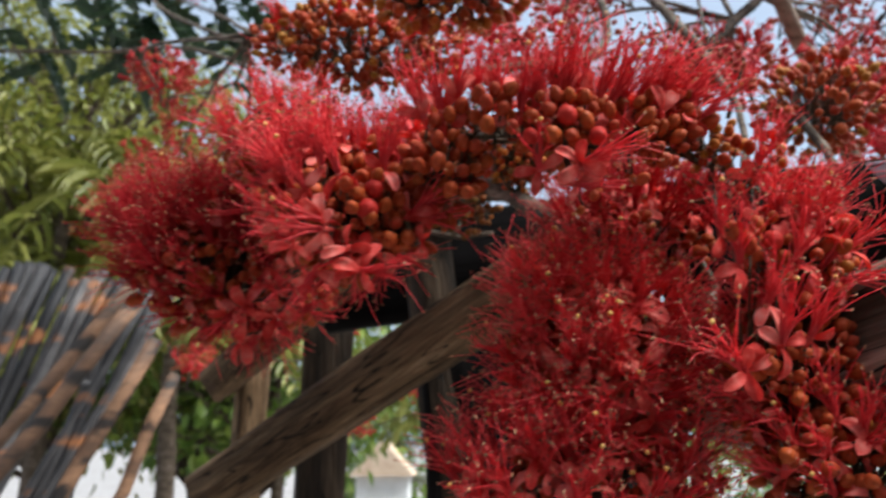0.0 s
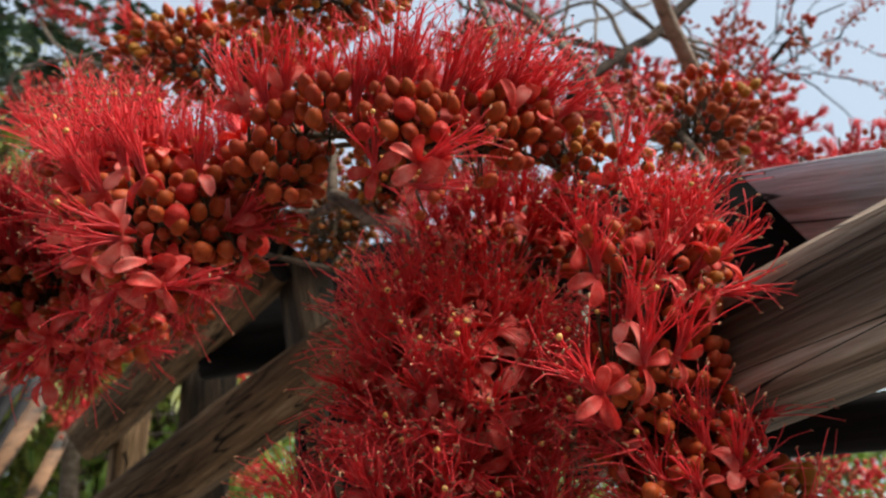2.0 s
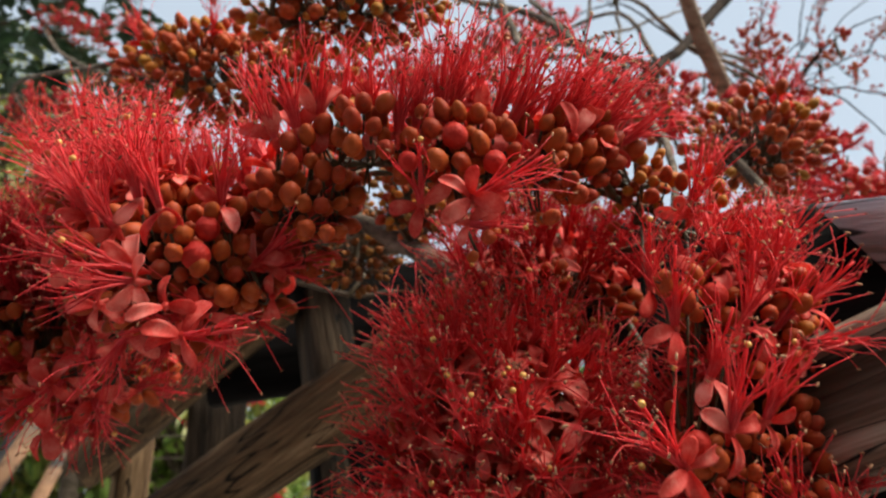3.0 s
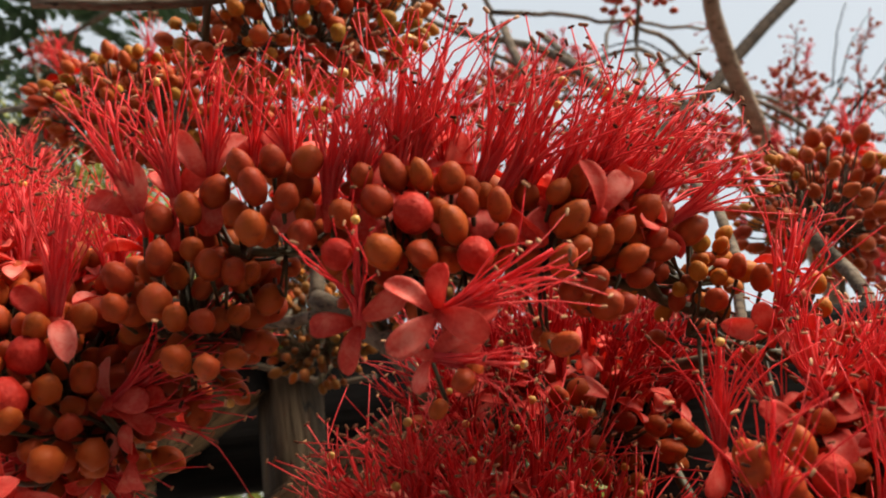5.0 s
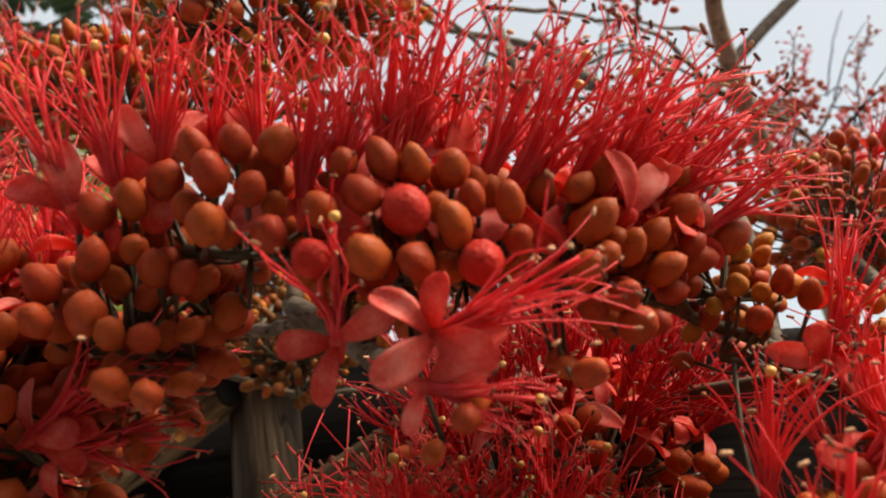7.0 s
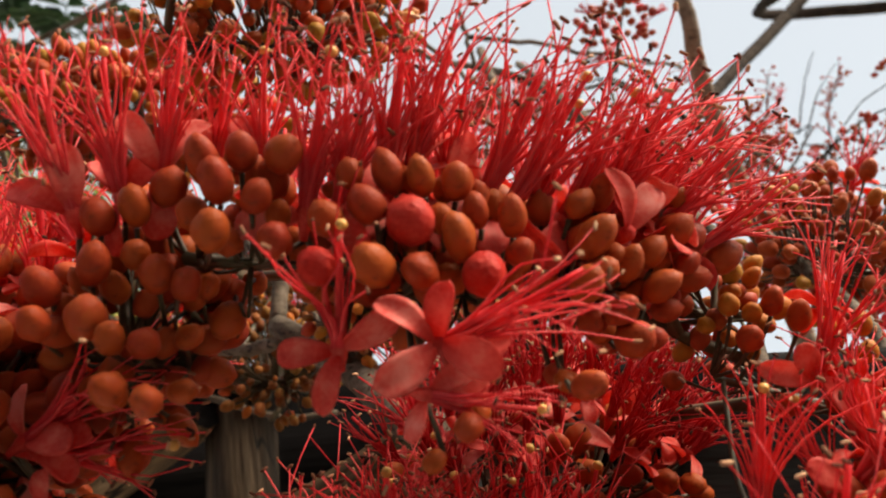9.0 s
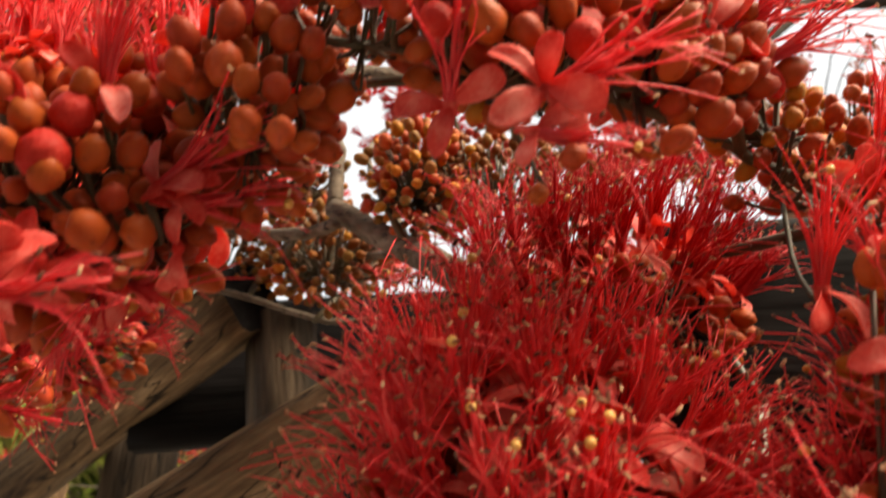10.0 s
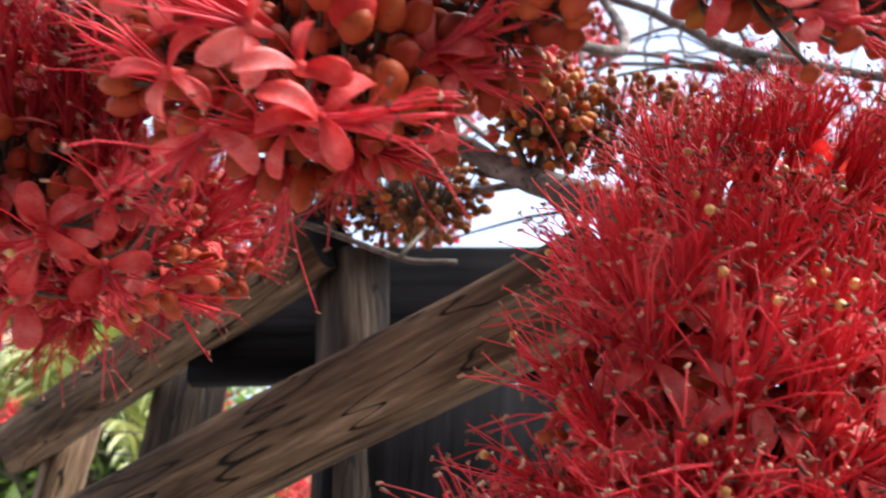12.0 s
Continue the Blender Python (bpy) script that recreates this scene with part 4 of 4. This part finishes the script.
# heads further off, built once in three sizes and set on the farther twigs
def far_head(seed, label, buds, tufts, radius, mat=FILAMENT_DARK):
    rng = random.Random(seed)
    head = thing("flower_cluster", (0, 0, 0), label, "flower cluster", "flower clusters on the tree")
    bv, bf, fv, ff = [], [], [], []
    for k in range(buds + tufts):
        d = Vector((rng.gauss(0, 1), rng.gauss(0, 1), rng.gauss(0, 0.75)))
        p = d.normalized() * radius * rng.uniform(0.45, 1.05)
        p.z *= 0.75
        out = (p.normalized() + Vector((0, 0, 0.5))).normalized()
        if k < buds:
            s = rng.uniform(0.0035, 0.005)
            tube(bv, bf, [p, p + out * s * 0.6, p + out * s * 1.6, p + out * s * 2.3], [s * 0.4, s, s * 0.95, s * 0.3], 6)
        else:
            for j in range(15):
                w = (out + Vector((rng.uniform(-1, 1), rng.uniform(-1, 1), rng.uniform(-0.6, 1))) * 0.45).normalized()
                tube(fv, ff, bend([p, p + out * 0.014, p + out * 0.014 + w * 0.018], 4), [0.0009, 0.0007, 0.0006, 0.0005], 3)
            for j in range(3):
                a = out.orthogonal().normalized()
                a.rotate(Matrix.Rotation(j * 1.57 + rng.random(), 3, out))
                leaf(fv, ff, p, a + out * rng.uniform(-0.3, 0.4), out, 0.013, 0.007)
    sv, sf = [], []
    tube(sv, sf, bend([(0, 0, -radius * 1.2), (0.004, 0, 0), (0, 0.004, radius * 0.8)], 7), [0.003 - 0.0003 * i for i in range(7)], 5)
    part("stalk", mesh_of("stalk", sv, sf, STALK), head)
    part("bud_mass", mesh_of("bud_mass", bv, bf, BUD_FAR), head, None, "", "stuff")
    if tufts:
        part("blossom_mass", mesh_of("blossom_mass", fv, ff, mat), head, None, "", "stuff")
    return head


def leaf(verts, faces, place, along, up, length, width):
    """One bent leaf of two folded halves."""
    along = along.normalized()
    side = along.cross(up)
    side = side.normalized() if side.length > 1e-4 else along.orthogonal().normalized()
    nrm = side.cross(along)
    a = len(verts)
    for u, w, z in ((0, 0.0, 0), (0.35, 0.5, 0.06), (0.35, 0, -0.02), (0.35, -0.5, 0.06), (0.75, 0.36, -0.02), (0.75, 0, -0.08), (0.75, -0.36, -0.02), (1, 0, -0.2)):
        verts.append(place + along * u * length + side * w * width + nrm * z * length)
    faces += [(a, a + 1, a + 2), (a, a + 2, a + 3), (a + 1, a + 4, a + 5, a + 2), (a + 2, a + 5, a + 6, a + 3), (a + 4, a + 7, a + 5), (a + 5, a + 7, a + 6)]


RED_HEAD = far_head(61, "red blossom head on a farther twig", 45, 26, 0.055)
BUD_HEAD = far_head(62, "head of dull red buds on a farther twig", 60, 4, 0.045)
DIM_HEAD = far_head(65, "dull crimson blossom head on a farther twig", 45, 24, 0.055, FILAMENT_DIM)
SMALL_HEAD = far_head(63, "small head of dark red buds on a thin twig", 15, 0, 0.021)
hr = random.Random(64)


def head_at(kind, place, twig_from=None, thick=0.0025, size=1.0):
    m = Matrix.Translation(place) @ Euler((hr.uniform(-0.4, 0.4), hr.uniform(-0.4, 0.4), hr.uniform(0, 6.28))).to_matrix().to_4x4() @ Matrix.Scale(size, 4)
    if kind[1]:
        copy_thing(kind[0], m)
    else:
        kind[0].matrix_basis, kind[1] = m, True
    if twig_from:
        foot = m @ Vector((0, 0, -0.04))
        a = Vector(twig_from)
        branch("twig", [a, a.lerp(foot, 0.5) + Vector((hr.uniform(-1, 1), hr.uniform(-1, 1), hr.uniform(-0.2, 1))) * 0.12 * (foot - a).length, foot], thick * 1.6, thick, BARK, 12, 5, seed=hr.randrange(999))


RED, BUDDY, SMALL, DIM = [RED_HEAD, False], [BUD_HEAD, False], [SMALL_HEAD, False], [DIM_HEAD, False]
LIMB_TAN, LIMB_DARK, LIMB_TOP = (0.583, 1.131, 2.102), (0.400, 0.984, 2.119), (0.491, 1.100, 2.228)
for place in ((0.291, 1.329, 2.391), (0.211, 1.258, 2.304), (0.439, 1.090, 2.105), (0.346, 1.092, 2.125), (0.375, 1.051, 2.080), (0.363, 1.411, 2.445)):
    head_at(RED, place, LIMB_DARK)
for place in ((0.578, 1.038, 2.065), (0.590, 1.000, 2.016), (0.589, 0.872, 1.892), (0.618, 0.824, 1.872), (0.545, 0.876, 1.894), (0.711, 0.997, 1.960), (0.453, 0.833, 1.916)):
    head_at(RED, place, LIMB_TAN)
for place in ((0.726, 1.298, 2.367), (0.726, 1.312, 2.322), (0.659, 1.114, 2.134), (0.350, 0.958, 2.255)):
    head_at(BUDDY, place, LIMB_TOP)
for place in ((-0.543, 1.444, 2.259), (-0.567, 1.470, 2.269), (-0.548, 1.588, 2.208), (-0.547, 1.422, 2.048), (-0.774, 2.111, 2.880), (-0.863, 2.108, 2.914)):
    head_at(DIM, place, (-0.215, 0.803, 1.997), 0.002)
for place in ((-0.504, 1.610, 1.707), (-0.063, 1.824, 1.677), (-0.041, 1.970, 1.704), (-0.648, 2.131, 1.794), (-0.186, 1.723, 1.606), (0.495, 0.887, 1.566), (0.606, 0.986, 1.552), (-0.216, 1.637, 1.799)):
    head_at(RED, place, (0.42, 0.76, 1.66), 0.0011, 0.7)

for place in ((0.063, 1.026, 2.121), (-0.051, 1.145, 2.005), (0.094, 1.229, 2.149), (0.202, 1.005, 2.127), (0.062, 1.296, 2.001), (0.219, 0.922, 1.867), (0.247, 0.783, 1.804)):
    head_at(RED if hr.random() < 0.6 else BUDDY, place, (0.066, 0.674, 1.763), 0.0018)

for place in ((0.110, 0.942, 2.046), (0.361, 0.879, 1.997)):
    head_at(RED, place, LIMB_DARK, 0.0018)
for place in ((0.164, 0.890, 1.950), (0.315, 0.994, 1.998), (0.077, 1.194, 1.979)):
    head_at(BUDDY, place, (0.107, 0.609, 1.718), 0.0012)

# bare twigs with dark buds against the sky
for k in range(5):
    a = Vector(LIMB_TAN if k % 3 else LIMB_TOP)
    ex, ey, dp = hr.uniform(0.45, 1.25), hr.uniform(1.0, 1.9), hr.uniform(2.05, 2.75)
    e = Vector((ex, ey, dp))
    mid = a.lerp(e, 0.55) + Vector((hr.uniform(-0.1, 0.1), hr.uniform(-0.1, 0.1), hr.uniform(0, 0.15)))
    branch("twig", [a, mid, e], 0.0026, 0.0012, BARK_DARK, 14, 5, seed=k, rough=0.004)
    for j in range(4):
        f = hr.uniform(0.35, 1.0)
        q = a.lerp(mid, f * 2) if f < 0.5 else mid.lerp(e, f * 2 - 1)
        tip = q + Vector((hr.uniform(-0.16, 0.2), hr.uniform(-0.12, 0.12), hr.uniform(-0.12, 0.18)))
        branch("twig", [q, q.lerp(tip, 0.5) + Vector((0, 0, 0.02)), tip], 0.0018, 0.001, BARK_DARK, 8, 4, seed=k * 7 + j, rough=0.002)
        if j < 2:
            head_at(SMALL, tip + Vector((0, 0, 0.02)))
# thin sprigs beaded with dark buds
SPRIGS = (((0.62, 1.20, 2.20), (0.691, 1.25, 2.225), (0.792, 1.25, 2.277), (0.884, 1.25, 2.320), (0.962, 1.25, 2.286)), ((0.691, 1.25, 2.225), (0.808, 1.25, 2.249), (0.919, 1.25, 2.229), (0.99, 1.25, 2.17)),
          ((0.622, 1.22, 2.20), (0.66, 1.25, 2.29), (0.699, 1.25, 2.36), (0.72, 1.26, 2.44)), ((0.792, 1.25, 2.277), (0.809, 1.25, 2.377), (0.85, 1.26, 2.46)), ((0.884, 1.25, 2.320), (0.93, 1.25, 2.37), (1.0, 1.28, 2.42)), ((0.60, 1.20, 2.22), (0.605, 1.25, 2.349), (0.57, 1.26, 2.45)))
for k, pts in enumerate(SPRIGS):
    branch("twig", pts, 0.0022, 0.0010, BARK_DARK, 18, 5, seed=k + 40, rough=0.003)
    along, bv, bf = bend(pts, 30), [], []
    for i in range(5, 30):
        for _ in range(1 + i % 2):
            q = along[i] + Vector((hr.uniform(-1, 1), hr.uniform(-1, 1), hr.uniform(-0.6, 1))) * 0.020 - tree_foot
            r = hr.uniform(0.0016, 0.0036)
            tube(bv, bf, [along[i] - tree_foot, along[i].lerp(q + tree_foot, 0.6) + Vector((0, 0, 0.003)) - tree_foot, q], [0.0009, 0.0007, 0.0006], 3)
            tube(bv, bf, [q + Vector((0, 0, h * r)) for h in (-1, -0.5, 0.5, 1)], [r * 0.3, r, r, r * 0.3], 6)
    part("bud_sprig", mesh_of("bud_sprig", bv, bf, BUD_FAR), tree, None, "dark red buds on short thin stalks")
for pts in (((0.178, 0.966, 2.227), (0.305, 1.002, 2.251), (0.459, 1.038, 2.268)), ((0.069, 1.043, 2.325), (0.177, 1.022, 2.221), (0.272, 1.036, 2.170)), ((0.175, 1.036, 2.324), (0.197, 1.061, 2.257), (0.184, 1.093, 2.178)), ((0.437, 1.266, 2.514), (0.385, 1.229, 2.345), (0.368, 1.176, 2.207)), ((0.434, 1.209, 2.397), (0.425, 1.187, 2.303), (0.295, 0.804, 1.984)), ((0.347, 1.155, 2.260), (0.454, 1.226, 2.339), (0.623, 1.375, 2.485))):
    branch("twig", pts, 0.0032, 0.0022, BARK, 14, 6, seed=len(pts), rough=0.003)


# ---- the fence of leaning poles ----
fence_foot = Vector((-1.3, 2.4, 0.0))
fence = thing("pole_fence", fence_foot, "palisade of dark leaning poles with orange-brown patches", "fence")
fr = random.Random(31)
for i in range(34):
    top = Vector((-1.75 + 0.026 * i + fr.uniform(-0.006, 0.006), 2.15 + 0.016 * i + fr.uniform(-0.03, 0.03), 2.10 + fr.uniform(-0.025, 0.015)))
    lean = math.tan(radians(10 + 0.85 * i + fr.uniform(-8, 8)))
    foot = Vector((top.x - lean * 1.2, top.y - 0.1 + fr.uniform(-0.1, 0.1), 0.0))
    n, v, f = 12, [], []
    w = fr.uniform(0.014, 0.023)
    path = wander(bend([foot, foot.lerp(top, 0.5) + Vector((fr.uniform(-0.03, 0.03), 0, 0)), top], n), 0.006, fr)
    tube(v, f, [p - fence_foot for p in path], [w * fr.uniform(0.85, 1.1) for _ in range(n)], 7)
    part("pole", mesh_of("pole", v, f, POLE), fence)
BROWN_POLE = material("bark-brown pole", ((0.025, 0.015, 0.010), (0.12, 0.062, 0.034), (0.36, 0.19, 0.10)), None, 0.75, 14, 6, per=0.4, bump=0.8, bump_scale=60, stretch=(0.2, 1, 1), spots=(12, (0.014, 0.010, 0.008), 0.53, 0.60))
for a, b, w in (((-0.835, 2.15, 1.946), (-1.51, 2.05, 0.89), 0.022), ((-0.787, 2.18, 1.841), (-1.31, 2.10, 0.72), 0.020), ((-0.86, 2.25, 2.05), (-1.36, 2.12, 1.28), 0.018), ((-0.75, 2.25, 1.75), (-1.05, 2.20, 0.90), 0.017)):
    a, b = Vector(a), Vector(b)
    foot, v, f = a + (b - a) * (a.z / (a.z - b.z)), [], []
    path = wander(bend([foot, foot.lerp(a, 0.5) + Vector((0, 0, 0.02)), a], 12), 0.008, fr)
    tube(v, f, [p - fence_foot for p in path], [w * fr.uniform(0.85, 1.15) for _ in range(12)], 8)
    part("pole", mesh_of("pole", v, f, BROWN_POLE), fence, None, "brown leaning pole")
rail_v, rail_f = [], []
tube(rail_v, rail_f, bend([(-0.6, -0.28, 1.72), (-0.2, 0.0, 1.74), (0.2, 0.22, 1.75)], 8), [0.014] * 8, 7)
part("cross_rail", mesh_of("cross_rail", rail_v, rail_f, POLE), fence)


# ---- greenery behind ----
def broad_tree(name, foot, height, radius, clumps, per, size, mat, seed, label, category="tree", low=0.35, flat=1.0):
    rng = random.Random(seed)
    foot = Vector(foot)
    t = thing(name, foot, label, category, "background trees" if category == "tree" else "background shrubs")
    v, f = [], []
    tube(v, f, wander(bend([(0, 0, 0), (0.04 * height, 0, height * 0.4), (0, 0.03 * height, height * 0.85)], 9), 0.02 * radius, rng), [height * (0.022 - 0.0019 * i) for i in range(9)], 8)
    lv, lf = [], []
    for c in range(clumps):
        a, s = rng.uniform(0, 6.28), math.sqrt(rng.random())
        h = rng.uniform(low, 1.0)
        wide = radius * (0.45 + 0.75 * math.sin(math.pi * min(1, (h - low) / (1 - low) * 0.85 + 0.1))) * s
        mid = Vector((math.cos(a) * wide, math.sin(a) * wide * flat, h * height + rng.uniform(-0.1, 0.1) * radius))
        tube(v, f, bend([(0, 0, height * min(0.8, h * 0.75)), mid * 0.5 + Vector((0, 0, height * h * 0.42)), mid], 5), [height * 0.006, height * 0.005, height * 0.004, height * 0.003, height * 0.002], 5)
        clump = radius * rng.uniform(0.12, 0.28)
        for k in range(per):
            d = Vector((rng.gauss(0, 1), rng.gauss(0, 1), rng.gauss(0, 0.7)))
            along = (d.normalized() + Vector((0, 0, -0.35)) + Vector((rng.uniform(-1, 1), rng.uniform(-1, 1), rng.uniform(-1, 1))) * 0.5)
            leaf(lv, lf, mid + d * clump * 0.6, along, Vector((rng.uniform(-0.5, 0.5), rng.uniform(-0.5, 0.5), 1)), size * rng.uniform(0.6, 1.3), size * rng.uniform(0.3, 0.5))
    part("trunk", mesh_of("trunk", v, f, BARK), t)
    part("crown", mesh_of("crown", lv, lf, mat, False), t, None, "", "stuff")
    return t


def palm(name, foot, height, fronds, reach, mat, seed, label):
    """A palm: a ringed stem and arching fronds with narrow leaflets."""
    rng = random.Random(seed)
    foot = Vector(foot)
    t = thing(name, foot, label, "palm", "background trees")
    v, f = [], []
    tube(v, f, [(0.01 * math.sin(i), 0, height * i / 12) for i in range(13)], [0.06 - 0.002 * i + 0.006 * (i % 2) for i in range(13)], 9)
    part("trunk", mesh_of("trunk", v, f, BARK), t)
    for k in range(fronds):
        a, lift = 2.4 * k + rng.uniform(-0.3, 0.3), rng.uniform(0.1, 1.25)
        out = Vector((math.cos(a), math.sin(a), 0))
        L = reach * rng.uniform(0.75, 1.1)
        path = bend([(0, 0, height * 0.97), Vector((0, 0, height)) + out * L * 0.35 + Vector((0, 0, L * 0.38 * lift)), Vector((0, 0, height)) + out * L * 0.75 + Vector((0, 0, L * 0.35 * lift - L * 0.08)), Vector((0, 0, height)) + out * L + Vector((0, 0, L * 0.12 * lift - L * 0.35))], 22)
        v, f = [], []
        tube(v, f, path, [0.008 * (1 - i / 24) for i in range(22)], 4)
        for i in range(3, 22):
            d = (path[i] - path[i - 1]).normalized()
            side = d.cross(Vector((0, 0, 1))).normalized()
            for s in (1, -1):
                leaf(v, f, path[i], side * s + d * 0.7 + Vector((0, 0, rng.uniform(-0.5, 0.1))), Vector((0, 0, 1)), L * 0.28 * math.sin(math.pi * (i / 23) ** 0.7) + 0.03, 0.028)
        part("frond", mesh_of("frond", v, f, mat, False), t)
    return t


broad_tree("broadleaf_tree", (-2.9, 6.0, 0), 4.8, 1.6, 190, 100, 0.085, LEAF_YELLOW, 41, "leafy yellow-green tree behind the pole fence")
broad_tree("broadleaf_tree", (-4.3, 6.2, 0), 4.8, 1.7, 150, 80, 0.10, LEAF_GREEN, 42, "dense green tree behind the pole fence")
broad_tree("broadleaf_tree", (-2.6, 9.4, 0), 4.6, 1.7, 100, 70, 0.13, LEAF_YELLOW, 43, "dense green tree further back")
palm("palm_tree", (-1.75, 5.2, 0), 2.5, 17, 1.4, LEAF_YELLOW, 44, "small palm with arching yellow-green fronds")
palm("palm_tree", (-2.3, 4.6, 0), 2.3, 15, 1.2, LEAF_YELLOW, 45, "small palm with arching yellow-green fronds")
palm("palm_tree", (-2.42, 4.9, 0), 3.05, 19, 1.25, LEAF_YELLOW, 53, "tall palm with feathery yellow-green fronds")
palm("palm_tree", (-1.35, 4.0, 0), 2.05, 14, 0.95, LEAF_YELLOW, 52, "slender palm with arching yellow-green fronds")
palm("palm_tree", (-1.0, 3.3, 0), 1.0, 11, 0.7, LEAF_GREEN, 46, "low palm beside the paving")
broad_tree("shrub", (-1.0, 16.5, 0), 3.6, 1.8, 80, 60, 0.2, LEAF_GREEN, 54, "green shrub behind the hut", "shrub", 0.1)
broad_tree("shrub", (-1.9, 6.2, 0), 2.5, 1.0, 80, 60, 0.09, LEAF_GREEN, 55, "green shrub on bare stems before the hut", "shrub", 0.62)
broad_tree("shrub", (-1.2, 5.4, 0), 3.0, 1.0, 70, 50, 0.11, LEAF_GREEN, 47, "rounded green shrub on bare stems behind the trellis", "shrub", 0.55)
broad_tree("shrub", (0.6, 4.8, 0), 2.6, 0.9, 70, 50, 0.10, LEAF_YELLOW, 48, "yellow-green shrub behind the trellis", "shrub", 0.2)
broad_tree("shrub", (1.5, 6.4, 0), 3.0, 1.2, 70, 50, 0.12, LEAF_GREEN, 49, "rounded green shrub behind the trellis", "shrub", 0.2)
broad_tree("shrub", (3.4, 6.0, 0), 2.6, 1.2, 60, 50, 0.12, LEAF_GREEN, 50, "rounded green shrub behind the trellis", "shrub", 0.2)


# ---- pinnate leaves of the tree, high up beside the sky ----
lr = random.Random(71)
for k in range(64):
    start = Vector((-0.970, 2.288, 3.041)) + Vector((lr.uniform(-0.6, 0.26), lr.uniform(-0.25, 0.3), lr.uniform(-0.22, 0.4)))
    d = Vector((lr.uniform(-0.6, 1), lr.uniform(-0.6, 0.3), lr.uniform(-0.9, 0.2))).normalized()
    v, f = [], []
    path = bend([start, start + d * 0.12 + Vector((0, 0, 0.02)), start + d * 0.24 + Vector((0, 0, -0.02))], 8)
    tube(v, f, [p - tree_foot for p in path], [0.003, 0.0028, 0.0026, 0.0024, 0.002, 0.0018, 0.0015, 0.001], 4)
    side = d.cross(Vector((0, 0, 1))).normalized()
    for i in range(2, 8):
        for s in (1, -1):
            leaf(v, f, path[i] - tree_foot, side * s + d * 0.35, Vector((lr.uniform(-0.4, 0.4), lr.uniform(-0.4, 0.4), 1)), lr.uniform(0.06, 0.085), lr.uniform(0.038, 0.05))
    part("leaf", mesh_of("leaf", v, f, LEAF_DARK, False), tree, None, "dark green pinnate leaf")
branch("twig", [(0.30, 0.90, 2.6), (0.0, 1.3, 2.9), (-0.5, 1.9, 3.05), (-1.006, 2.285, 3.059), (-1.435, 2.428, 3.060)], 0.012, 0.005, BARK, 22, 7, seed=3)
branch("twig", [(-1.006, 2.285, 3.059), (-0.736, 1.860, 2.662), (-0.431, 1.411, 2.332), (-0.299, 1.135, 2.168)], 0.006, 0.003, BARK, 14, 6, seed=4)
branch("twig", [(-1.336, 2.184, 2.711), (-0.943, 2.003, 2.611), (-0.645, 1.818, 2.524), (-0.357, 1.467, 2.280)], 0.006, 0.004, BARK, 14, 6, seed=5)

# ---- a tan roof shape far behind on a made-up hut, sized to fit the camera's view ----
hut = thing("hut", (-0.98, 14.0, 0), "tan roof shape on a made-up hut, sized to fit the view", "hut")
hv = [(-0.42, -0.7, 0), (0.42, -0.7, 0), (0.42, 0.7, 0), (-0.42, 0.7, 0), (-0.42, -0.7, 1.1), (0.42, -0.7, 1.1), (0.42, 0.7, 1.1), (-0.42, 0.7, 1.1)]
part("wall", mesh_of("wall", hv, [(0, 1, 5, 4), (1, 2, 6, 5), (2, 3, 7, 6), (3, 0, 4, 7), (4, 5, 6, 7)], PLASTER, False), hut)
rv = [(x, y, z) for y in (-0.85, 0.85) for x, z in ((-0.52, 1.104), (0.52, 1.104), (0.0, 1.68))]
part("roof", mesh_of("roof", rv, [(0, 1, 2), (5, 4, 3), (0, 2, 5, 3), (1, 4, 5, 2), (0, 3, 4, 1)], TAN, False), hut)

# ---- unseen wall added behind the camera to hold back front sky light ----
wv = [(x, y, z) for z in (0, 3.6) for x, y in ((-7, -1.6), (7, -1.6), (7, -1.4), (-7, -1.4))]
tagged(new("light_block_south", mesh_of("light_block_south", wv, [(0, 1, 5, 4), (1, 2, 6, 5), (2, 3, 7, 6), (3, 0, 4, 7), (4, 5, 6, 7)], LIGHT_BLOCK, False)), "plain unseen wall added to shape the front light", "wall", kind="structure")
